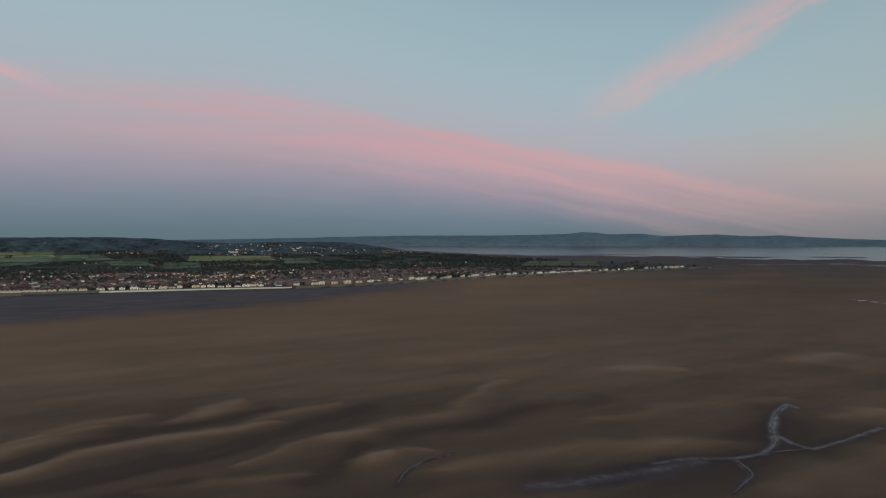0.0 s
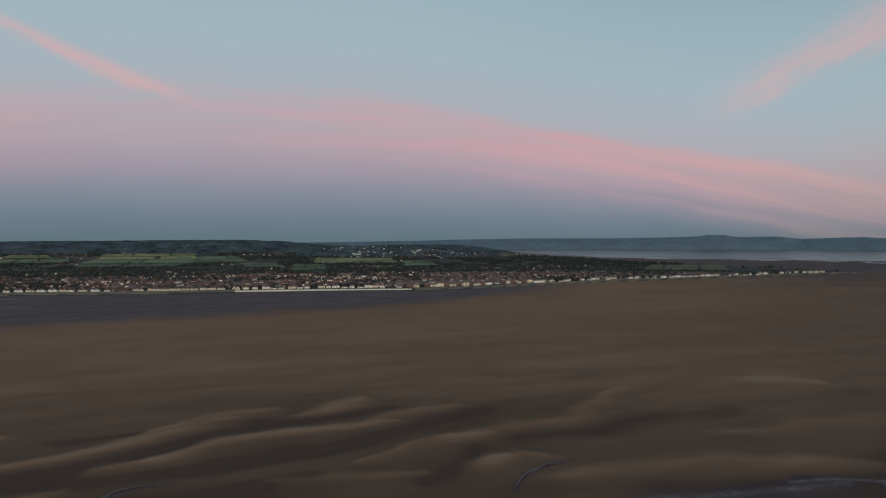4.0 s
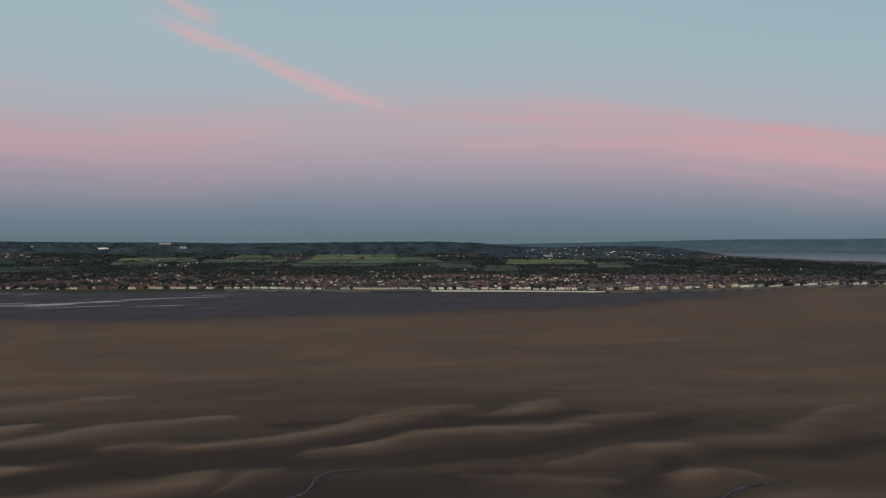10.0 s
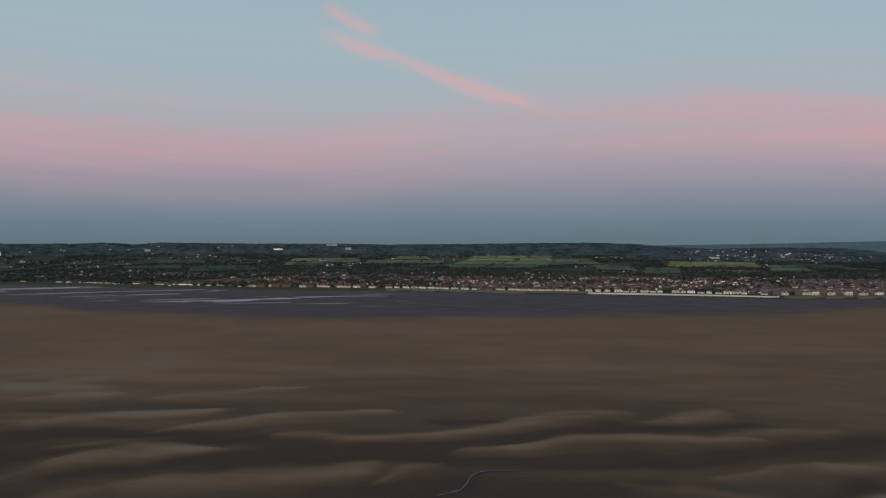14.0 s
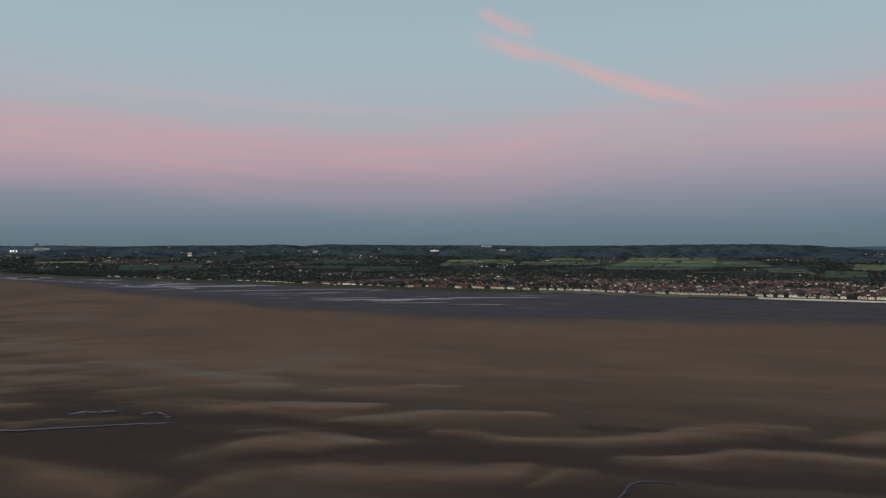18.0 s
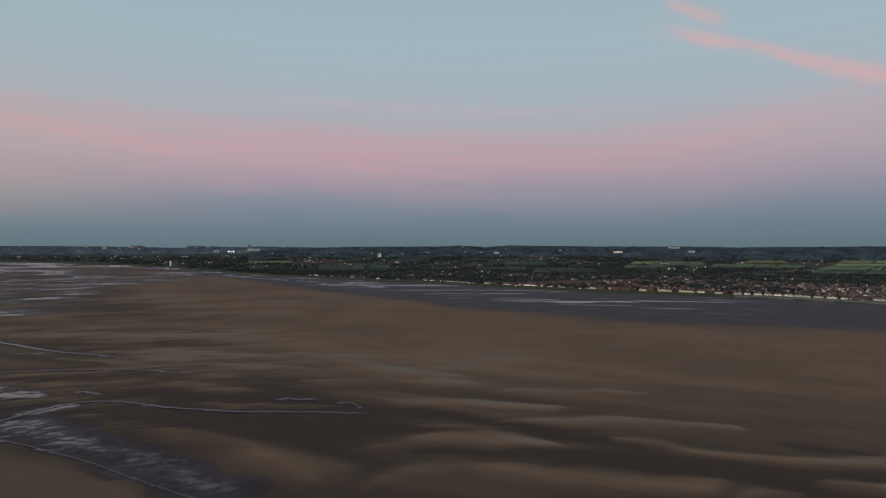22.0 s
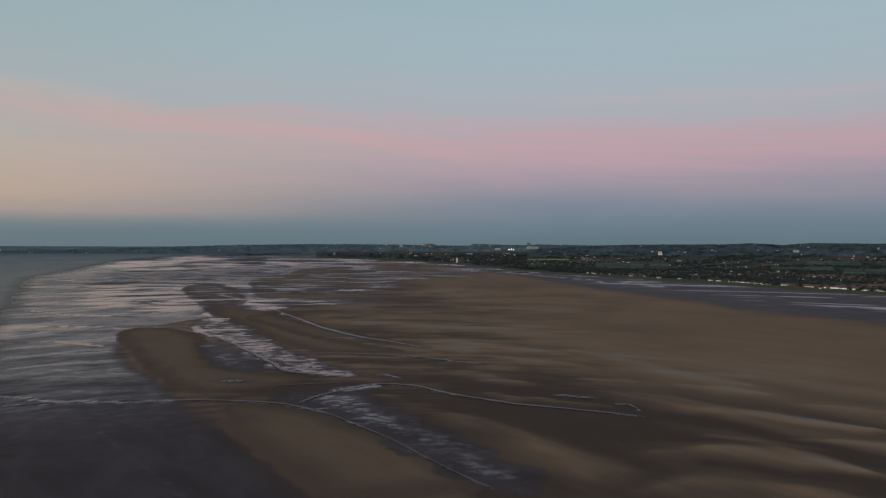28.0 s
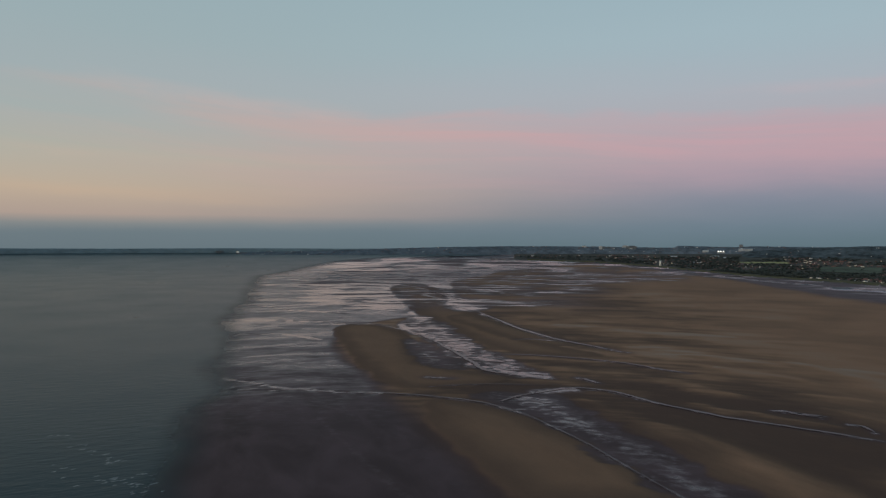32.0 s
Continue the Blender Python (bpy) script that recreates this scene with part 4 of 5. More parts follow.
def field(corners, mat, label, up=1.0, dots=34):
    """A plot of land with crooked edges, and a hedge round it."""
    n = 13
    t, q = np.meshgrid(np.linspace(0, 1, n), np.linspace(0, 1, n), indexing="ij")
    az, r = blend(corners, q.ravel(), t.ravel())
    az, r = az + 0.5 * (fbm(az / 0.5, r / 60, 3) - 0.5), r + 46 * (fbm(az / 0.5 + 40, r / 60, 3) - 0.5)
    v = np.stack([r * np.sin(np.radians(az)), r * np.cos(np.radians(az)), rise(r) + 6.2 + up], 1)
    me = mesh_np("field", v, grid_faces(n, n), [mat], smooth=True)
    for k in range(4):
        (p, q), (s, t) = corners[k], corners[(k + 1) % 4]
        HEDGES.extend((p + (s - p) * f, q + (t - q) * f) for f in np.linspace(0, 1, dots))
    return tagged(new("field", me), label, "field", "fields behind the town")


def farm(corners, mat, label, rng, up=1.0):
    """A stretch of farmland cut into plots."""
    FIELD_QUADS.append(corners)
    wide = abs(corners[1][0] - corners[0][0])
    ts = [0, 0.46, 1] if abs(corners[3][1] - corners[0][1]) > 150 else [0, 1]
    for i in range(len(ts) - 1):
        cuts = [0] + sorted(rng.uniform(0.2, 0.8, int(wide > 2.2) + int(wide > 4.5))) + [1]
        for j in range(len(cuts) - 1):
            s0, s1, t0, t1 = cuts[j] + 0.012, cuts[j + 1] - 0.012, ts[i] + 0.03, ts[i + 1] - 0.03
            sub = [blend(corners, *st) for st in ((s0, t0), (s1, t0), (s1, t1), (s0, t1))]
            field(sub, mat, label, up + rng.uniform(-0.3, 0.3), 26)


FIELD_QUADS = []


def on_field(az, r):
    for q in FIELD_QUADS:
        r0, r1 = min(p[1] for p in q) - 10, max(p[1] for p in q) + 10
        if r0 < r < r1:
            lo = np.interp(r, [q[0][1], q[3][1]], [q[0][0], q[3][0]])
            hi = np.interp(r, [q[1][1], q[2][1]], [q[1][0], q[2][0]])
            if lo < az < hi:
                return True
    return False


def town_depth(az):
    return float(np.interp(az, [-66, -33, -24, -20, -12, 0, 22, 34, 42, 47, 56], [60, 90, 140, 480, 650, 720, 820, 760, 420, 90, 50]))


HEDGES = []
lots = np.random.default_rng(23)
YELLOW, GREEN = "yellow-green ripening crop field edged with hedges", "green pasture field edged with hedges"
for corners, crop in (
        ([(-1.8, 3956), (5.5, 3954), (5.3, 4338), (-0.9, 4340)], True), ([(-3.2, 3342), (3.9, 3336), (5.5, 3954), (-2.0, 3956)], False), ([(4.0, 3585), (9.4, 3693), (8.3, 4132), (5.5, 4128)], False),
        ([(-7.5, 4102), (-4.3, 4092), (-4.5, 4304), (-7.0, 4310)], True), ([(-11.8, 3862), (-10.0, 3851), (-10.2, 4070), (-11.7, 4078)], True), ([(-10.0, 3761), (-3.3, 3733), (-3.2, 4003), (-9.5, 4024)], False),
        ([(8.9, 3261), (12.1, 3144), (11.4, 3561), (8.6, 3614)], False), ([(12.5, 2797), (15.3, 2910), (15.2, 3462), (12.5, 3461)], False), ([(14.2, 3511), (21.0, 3528), (20.5, 3939), (14.3, 3974)], True),
        ([(21.6, 3280), (24.3, 3298), (23.7, 3728), (21.2, 3717)], False), ([(-15.8, 3954), (-10.2, 3962), (-10.4, 4175), (-15.5, 4171)], True),
        ([(-23.4, 3188), (-18.1, 3230), (-18.5, 3635), (-23.2, 3644)], False), ([(-40.8, 3516), (-36.8, 3413), (-36.8, 3867), (-40.6, 3905)], False), ([(-36.6, 3410), (-35.0, 3391), (-35.1, 3896), (-36.5, 3908)], False),
        ([(-25.7, 3883), (-22.0, 3871), (-22.1, 4135), (-25.5, 4144)], False), ([(3.4, 3774), (7.5, 3758), (7.3, 4070), (3.9, 4081)], False), ([(-28.0, 3449), (-23.6, 3436), (-23.9, 3716), (-27.8, 3689)], False),
        ([(15.0, 3550), (19.9, 3549), (19.5, 3828), (15.2, 3861)], False), ([(-16.3, 3674), (-12.8, 3643), (-12.9, 3869), (-16.1, 3892)], False), ([(-14.2, 3853), (-10.5, 3899), (-10.6, 4092), (-14.0, 4058)], False)):
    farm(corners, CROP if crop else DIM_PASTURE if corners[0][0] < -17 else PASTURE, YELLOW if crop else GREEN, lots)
farm([(40.4, 2908), (47.0, 2913), (46.5, 3445), (41.0, 3409)], DUNE, "rough brown dune grass beside the estuary", lots)
for band in range(9):
    r0 = 3150 + band * 135
    az = -60.0
    while az < 34:
        w = lots.uniform(1.2, 3.4)
        if lots.random() < (0.14 if az < -26 else 0.3) and r0 + 130 < 4330 and r0 > float(shore(az)) + max(300, town_depth(az)) and r0 + 200 < float(np.interp(az + w, BACK_A, BACK_R, left=9999)):
            if not any(on_field(az + u * w, r0 + v * 100) for u in (0, .5, 1) for v in (0, .5, 1)):
                s, d = lots.uniform(-0.4, 0.4), lots.uniform(60, 120)
                quad = [(az, r0 + lots.uniform(-15, 15)), (az + w, r0 + lots.uniform(-15, 15)), (az + w + s, r0 + d), (az + s, r0 + d)]
                yellow = lots.random() < 0.16
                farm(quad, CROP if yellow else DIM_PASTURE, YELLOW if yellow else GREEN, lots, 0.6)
        az += w + lots.uniform(0.1, 1.5)

# ---- trees ----
def clump_template(seed, size, count):
    """A broad tree: a tapered trunk and a ragged crown of leaf clumps, as triangles."""
    g = np.random.default_rng(seed)
    iv = np.array([[1, 0, 0], [0, 1, 0], [-1, 0, 0], [0, -1, 0], [0, 0, 1], [0, 0, -1]], float)
    fi = np.array([[0, 1, 4], [1, 2, 4], [2, 3, 4], [3, 0, 4], [1, 0, 5], [2, 1, 5], [3, 2, 5], [0, 3, 5]])
    V, F, M = [], [], []
    base = 0
    ring = np.array([[math.cos(a), math.sin(a), 0] for a in (0, 2.09, 4.19)])
    V += [ring * 0.045 * size, ring * 0.02 * size + [0, 0, 0.55 * size]]
    F.append(np.array([[0, 1, 4], [0, 4, 3], [1, 2, 5], [1, 5, 4], [2, 0, 3], [2, 3, 5]]))
    M.append(np.ones(6, int))
    base = 6
    for i in range(count):
        a, rad, z = g.uniform(0, 6.28), size * 0.36 * math.sqrt(g.random()), size * g.uniform(0.25, 0.85)
        rad *= 1.15 - abs(z / size - 0.5)
        s = size * g.uniform(0.13, 0.24)
        turn = g.uniform(0, 1.57)
        spin = np.array([[math.cos(turn), -math.sin(turn), 0.2], [math.sin(turn), math.cos(turn), 0.3], [-0.3, 0.1, 1]])
        pts = (iv * s * g.uniform(0.8, 1.35, iv.shape) * [1.1, 1.1, 0.85]) @ spin + [rad * math.cos(a), rad * math.sin(a), z]
        V.append(pts), F.append(fi + base), M.append(np.zeros(len(fi), int))
        base += len(pts)
    return np.concatenate(V), np.concatenate(F), np.concatenate(M)


def scatter(name, templates, spots, mats, label, category, group=""):
    """Many alike things that nobody could count, in one mesh. spots: x, y, z, turn, scale, template."""
    V, F, M, base = [], [], [], 0
    for x, y, z, turn, s, k in spots:
        v, f, m = templates[int(k)]
        c, q = math.cos(turn) * s, math.sin(turn) * s
        V.append(np.stack([v[:, 0] * c - v[:, 1] * q + x, v[:, 0] * q + v[:, 1] * c + y, v[:, 2] * s + z], 1))
        F.append(f + base), M.append(m)
        base += len(v)
    me = mesh_np(name, np.concatenate(V), np.concatenate(F), mats, np.concatenate(M))
    return tagged(new(name, me), label, category, group, "stuff")


TREES = [(v * [1.25, 1.25, 0.82], f, m) for v, f, m in (clump_template(s, 11.0, 11) for s in range(6))]
FAR_TREES = [(v * [1.5, 1.5, 0.62], f, m) for v, f, m in (clump_template(20 + s, 14.0, 7) for s in range(4))]
def top_of_land(az, r):
    """The height of the land sheet."""
    x, y = r * math.sin(radians(az)), r * math.cos(radians(az))
    return float(rise(r)) + 3.2 + 2.5 * float(fbm(np.array(x / 300), np.array(y / 300)))


g = np.random.default_rng(11)
spots, far_spots = [], []
while len(spots) < 7000:
    az = g.uniform(-68, 54)
    r0 = float(shore(az))
    r = r0 + 28 + g.random() ** 1.3 * (3500 - r0)
    if r < r0 + 28 or r > 3600 or on_field(az, r) or r > float(np.interp(az, BACK_A, BACK_R, left=9999)) - 30:
        continue
    if abs(az + 51.7) < 0.5 and r < 4300:
        continue
    x, y = r * math.sin(radians(az)), r * math.cos(radians(az))
    inside = r < r0 + town_depth(az)
    dens = float(fbm(np.array(x / 170), np.array(y / 170), 3))
    keep = (0.2 if dens < 0.5 else 0.85) if inside else (0.25 if dens < 0.45 else 1.0)
    if -9 < az < 33 and 2520 < r < 3020:
        keep = 1.0 if dens > 0.36 else 0.5
    if 20 < az < 31 and r < r0 + 330:
        keep *= 0.25
    if az > 43 and r > r0 + 60:
        keep *= 0.10
    if r < r0 + 60 and dens < 0.6:
        keep *= 0.3
    if g.random() < keep:
        spots.append((x, y, top_of_land(az, r) - 0.4, g.uniform(0, 6.28), g.uniform(0.55, 1.15), g.integers(5)))
scatter("town_trees", TREES, spots, [LEAF, BARK], "dark green broadleaf trees among the houses", "trees")
while len(far_spots) < 6200:
    az = g.uniform(-68, 50)
    r = g.uniform(3300, 4560)
    if r < float(shore(az)) + 40 or on_field(az, r) or r > float(np.interp(az, BACK_A, BACK_R, left=9999)) - 30:
        continue
    if abs(az + 51.7) < 0.5 and r < 4300:
        continue
    x, y = r * math.sin(radians(az)), r * math.cos(radians(az))
    if float(fbm(np.array(x / 120 + 50), np.array(y / 240), 3)) > (0.30 if az < -46 else 0.46):
        far_spots.append((x, y, top_of_land(az, r) - 0.5, g.uniform(0, 6.28), g.uniform(0.6, 1.2), g.integers(4)))
scatter("countryside_trees", FAR_TREES, far_spots, [LEAF, BARK], "dark hedgerow trees and copses between the fields", "trees")
hedge_spots = [(*place(a, r)[:2], top_of_land(a, r) + 0.5, g.uniform(0, 6.28), g.uniform(0.10, 0.26), g.integers(4)) for a, r in HEDGES]
scatter("hedgerows", FAR_TREES, hedge_spots, [HEDGE, BARK], "dark hedgerows dividing the fields", "hedges")


# ---- houses ----
def house_template(w, d, h, pitch):
    """Walls, a gabled roof and a chimney as triangles; roof and wall kinds are set by the material index."""
    t = h + pitch
    V = np.array([[-w, -d, -1], [w, -d, -1], [w, d, -1], [-w, d, -1], [-w, -d, h], [w, -d, h], [w, d, h], [-w, d, h], [-w, 0, t], [w, 0, t],
                  [-w - .4, -d - .4, h - .1], [w + .4, -d - .4, h - .1], [w + .4, d + .4, h - .1], [-w - .4, d + .4, h - .1], [-w - .4, 0, t + .2], [w + .4, 0, t + .2]], float)
    wall = [[0, 1, 5], [0, 5, 4], [1, 2, 6], [1, 6, 5], [2, 3, 7], [2, 7, 6], [3, 0, 4], [3, 4, 7], [4, 8, 7], [5, 6, 9]]
    roof = [[10, 11, 15], [10, 15, 14], [12, 13, 14], [12, 14, 15]]
    cx, cs = w * 0.7, 0.5
    C = np.array([[cx - cs, -cs, h], [cx + cs, -cs, h], [cx + cs, cs, h], [cx - cs, cs, h], [cx - cs, -cs, t + 1.3], [cx + cs, -cs, t + 1.3], [cx + cs, cs, t + 1.3], [cx - cs, cs, t + 1.3]])
    ch = (np.array([[0, 1, 5], [0, 5, 4], [1, 2, 6], [1, 6, 5], [2, 3, 7], [2, 7, 6], [3, 0, 4], [3, 4, 7], [4, 5, 6], [4, 6, 7]]) + 16).tolist()
    return np.concatenate([V, C]), np.array(wall + roof + ch), len(wall), len(roof)


SHAPES = [house_template(*p) for p in ((5.2, 4.0, 3.8, 2.8), (7.6, 4.2, 4.0, 3.0), (13.0, 4.0, 4.2, 2.8), (4.0, 5.5, 2.8, 2.2), (6.0, 4.5, 5.6, 3.0))]
KINDS = []
for V, F, nw, nr in SHAPES:
    for wall in (0, 1, 2):
        for roof in (3, 4):
            KINDS.append((V, F, np.array([wall] * nw + [roof] * nr + [2] * (len(F) - nw - nr))))
town, outskirts = [], []
while len(town) < 5200:
    az = g.uniform(-27, 49)
    r0, deep = float(shore(az)), town_depth(az)
    row = g.integers(1, max(2, int(deep / 34)))
    r = r0 + 30 + row * 34 + g.normal(0, 3)
    if r > r0 + deep or on_field(az, r) or r > float(np.interp(az, BACK_A, BACK_R, left=9999)) - 40:
        continue
    x, y = r * math.sin(radians(az)), r * math.cos(radians(az))
    quarter = float(fbm(np.array(x / 210 + 9), np.array(y / 210), 2))
    if float(fbm(np.array(x / 170), np.array(y / 170), 3)) > 0.58 and g.random() < 0.7:
        continue
    turn = -radians(az) + (0 if quarter < 0.55 else 1.57) + g.normal(0, 0.08)
    red = quarter + 0.25 * g.normal() > (0.42 if az < 0 else 0.55)
    terrace = 20 < az < 31 and 50 < r - r0 < 330
    wall = 2 if g.random() < (0.30 if terrace else 0.74 if red else 0.58) else g.integers(0, 2)
    roof = 3 if g.random() < (0.88 if red else 0.55) else 4
    shape = g.choice(5, p=[0.22, 0.34, 0.28, 0.1, 0.06])
    town.append((x, y, top_of_land(az, r), turn, g.uniform(0.6, 0.86), shape * 6 + wall * 2 + (roof - 3)))
WALLS = [CREAM, WHITE, BRICK, TILE, SLATE]
scatter("town_houses", KINDS, town, WALLS, "streets of brick and rendered houses with red and grey roofs", "houses")
while len(outskirts) < 2700:
    az = g.uniform(-70, 46)
    r = g.uniform(2400, 4640)
    if r < float(shore(az)) + 120 or on_field(az, r) or r > float(np.interp(az, BACK_A, BACK_R, left=9999)) - 40:
        continue
    x, y = r * math.sin(radians(az)), r * math.cos(radians(az))
    spread = float(fbm(np.array(x / 420 + 30), np.array(y / 300 + 8), 2))
    if spread < 0.54 and not (az < -26 and spread > 0.47):
        continue
    outskirts.append((x, y, top_of_land(az, r) + (1.0 if r > 3900 else 0), -radians(az) + g.choice([0, 0, 1.57, 0.5]), g.uniform(0.5, 0.74),
                      g.integers(5) * 6 + g.choice([0, 1, 2], p=[.09, .11, .80]) * 2 + g.integers(2)))
scatter("outlying_houses", KINDS, outskirts, WALLS, "scattered suburbs of small pale and brick houses", "houses")
hill_spots = []
while len(hill_spots) < 190:
    az = g.uniform(15, 30.5)
    f = g.uniform(0.05, 0.85) if az < 22 else g.uniform(0.05, 0.5)
    hill_spots.append((*on_ridge("hill_near", az, f), -radians(az) + g.normal(0, .2), g.uniform(0.5, 0.75), g.integers(5) * 6 + g.choice([3, 3, 5, 5, 5])))


ridge_trees, ridge_houses = [], []
for name, n, m in (("hill_west", 1100, 40), ("hill_near", 900, 20), ("hill_east", 1500, 120), ("city_rise", 700, 420)):
    line = RIDGES[name][0]
    for k in range(n + m):
        az, f = g.uniform(line[0][0] + 2, line[-1][0] - 2), g.random() ** 0.8
        p = on_ridge(name, az, f)
        if k < n:
            ridge_trees.append((p.x, p.y, p.z - 1.5, g.uniform(0, 6.28), g.uniform(0.25, 0.5), g.integers(4)))
        else:
            ridge_houses.append((p.x, p.y, p.z - 0.5, -radians(az), g.uniform(0.3, 0.52), g.integers(5) * 6 + g.choice([3, 4, 5, 5, 5])))
# treetops on the hills have the haze in their leaf colour too
scatter("hill_woods", FAR_TREES, ridge_trees, [material("hazed_hill_leaves", (0.060, 0.078, 0.086), 0.95, 0.4, 0.05, spec=0.05), BARK], "uneven dark treetops covering the hills", "woodland")
scatter("hill_suburbs", KINDS, ridge_houses, WALLS, "tiny pale houses scattered over the far slopes", "houses")
scatter("hillside_houses", KINDS, hill_spots, WALLS, "pale houses scattered over the wooded hill", "houses")


def semi_house(where, turn, wall, roof, label, hip=True, tall=5.3, w=8.2, bays=2, group="houses along the front"):
    """A seaside pair: body, roof, chimneys, bays with gables, windows and doors, all facing -y."""
    t = thing("house", label, "house", where, turn, group)
    d = 5.0
    part("wall", boxed(-w, w, -d, d, -4.0, tall), wall, t)
    bm = bmesh.new()
    prism(bm, -w - 0.5, w + 0.5, -d - 0.5, d + 0.5, tall, tall + 3.6, 4.2 if hip else 0.0)
    if not hip:
        for x in (-w, w):
            a = [bm.verts.new(p) for p in ((x, -d, tall - 0.3), (x, d, tall - 0.3), (x, 0, tall + 3.3))]
            bm.faces.new(a)
    part("roof", bm, roof, t)
    for x in ((-w * 0.5, w * 0.5) if w > 5 else (w * 0.5,)):
        bm = boxed(x - 0.5, x + 0.5, -0.5, 0.9, tall + 1.5, tall + 5.0)
        for dx in (-0.22, 0.22):
            box(bm, x + dx - 0.12, x + dx + 0.12, 0.05, 0.3, tall + 5.0, tall + 5.5)
        part("chimney", bm, BRICK, t)
    for k in range(bays):
        x = (k - (bays - 1) / 2) * w * 1.1
        bay = part("bay", boxed(x - 2.0, x + 2.0, -d - 1.1, -d + 0.1, -2.0, tall + 0.2), wall, t)
        bm = bmesh.new()
        v = [bm.verts.new(p) for p in ((x - 2.4, -d - 1.3, tall), (x + 2.4, -d - 1.3, tall), (x, -d - 1.3, tall + 1.7), (x - 2.4, 0, tall), (x + 2.4, 0, tall), (x, 0, tall + 1.7))]
        bm.faces.new([v[0], v[2], v[5], v[3]]), bm.faces.new([v[2], v[1], v[4], v[5]])
        part("gable_roof", bm, roof, bay)
        bm = bmesh.new()
        v = [bm.verts.new(p) for p in ((x - 2.1, -d - 1.1, tall), (x + 2.1, -d - 1.1, tall), (x, -d - 1.1, tall + 1.45))]
        bm.faces.new(v)
        part("gable", bm, wall, bay)
        for z in (0.8, 3.2):
            part("window", boxed(x - 1.3, x + 1.3, -d - 1.18, -d - 1.06, z, z + 1.5), GLASS, bay)
    for s in (-1, 1):
        x = s * w * (0.16 if bays == 2 else 0.62)
        part("door", boxed(x - 0.55, x + 0.55, -d - 0.08, -d + 0.05, 0.0, 2.2), DOORS, t)
        part("window", boxed(x - 0.6, x + 0.6, -d - 0.07, -d + 0.05, 3.2, 4.5), GLASS, t)
    return t


def bungalow(where, turn, wall, roof, label):
    t = thing("bungalow", label, "bungalow", where, turn, "bungalows by the shore")
    part("wall", boxed(-7, 7, -4, 4, -4, 2.9), wall, t)
    bm = bmesh.new()
    prism(bm, -7.5, 7.5, -4.5, 4.5, 2.8, 5.0, 2.5)
    part("roof", bm, roof, t)
    for x in (-4.4, 0.4, 4.6):
        part("window", boxed(x - 1.0, x + 1.0, -4.08, -3.95, 0.9, 2.2), GLASS, t)
    part("door", boxed(-2.6, -1.6, -4.08, -3.95, 0, 2.1), DOORS, t)
    return t


def shore_pose(az, inland):
    """A place behind the shore line, and the turn of a front that faces the sand."""
    a, b = place(az - 0.4, float(shore(az - 0.4))), place(az + 0.4, float(shore(az + 0.4)))
    d = (b - a).normalized()
    mid = (a + b) / 2
    out = Vector((-d.y, d.x, 0))
    if out.dot(mid) < 0:
        out = -out
    p = mid + out * inland
    p.z = top_of_land(az, math.hypot(p.x, p.y))
    return p, math.degrees(math.atan2(d.y, d.x))


PROTO = {}


def put_house(key, where, turn, maker):
    if key in PROTO:
        return copy_thing(PROTO[key], Matrix.Translation(where) @ Matrix.Rotation(radians(turn), 4, "Z"))
    PROTO[key] = maker(where, turn)
    return PROTO[key]


KINDS_OF_FRONT = {
    "cream_semi": lambda p, t: semi_house(p, t, CREAM, SLATE, "cream rendered pair of houses under a grey hipped roof"),
    "cream_red": lambda p, t: semi_house(p, t, CREAM, TILE, "cream rendered pair of houses under a red tiled roof"),
    "white_semi": lambda p, t: semi_house(p, t, WHITE, SLATE, "white painted pair of houses under a grey slate roof"),
    "white_gable": lambda p, t: semi_house(p, t, WHITE, TILE, "white painted house with a red gabled roof", False, 5.0, 5.4, 1),
    "brick_row": lambda p, t: semi_house(p, t, BRICK, TILE, "red brick terrace with cream bays and red tiled roof", False, 5.2, 9.4, 3),
    "tall_cream": lambda p, t: semi_house(p, t, CREAM, SLATE, "tall cream terraced houses with slate roofs", False, 7.6, 8.0, 2),
    "tall_brick": lambda p, t: semi_house(p, t, BRICK, SLATE, "tall red brick terraced houses with slate roofs", False, 7.4, 8.0, 2),
    "white_low": lambda p, t: bungalow(p, t, WHITE, SLATE, "low white bungalow with a grey hipped roof"),
    "cream_low": lambda p, t: bungalow(p, t, CREAM, TILE, "low cream bungalow with a red tiled roof"),
}
FRONT = [(-42.0, -35.0, 55, ["white_low", "white_low", "cream_low"], 44), (-33.0, -23.0, 60, ["white_low", "white_low", "cream_low"], 26), (-22.5, -18.8, 40, ["white_low", "white_gable", "cream_low"], 24),
         (-18.8, -12.2, 24, ["brick_row", "brick_row", "cream_red"], 24), (-12.0, -7.6, 22, ["cream_red", "cream_red", "white_semi"], 25),
         (-7.4, -0.6, 24, ["white_gable", "white_semi", "cream_red"], 23), (-0.5, 1.0, 24, ["brick_row", "cream_red", "tall_brick"], 24), (1.2, 9.0, 22, ["cream_semi", "cream_semi", "cream_red"], 21.5),
         (9.0, 22.0, 32, ["white_gable", "cream_red", "white_semi", "white_low"], 20), (22.2, 34.0, 36, ["tall_cream", "tall_brick", "white_semi", "cream_semi"], 20),
         (34.0, 53.6, 30, ["white_semi", "white_gable", "white_low", "cream_semi"], 30)]
pick = np.random.default_rng(5)
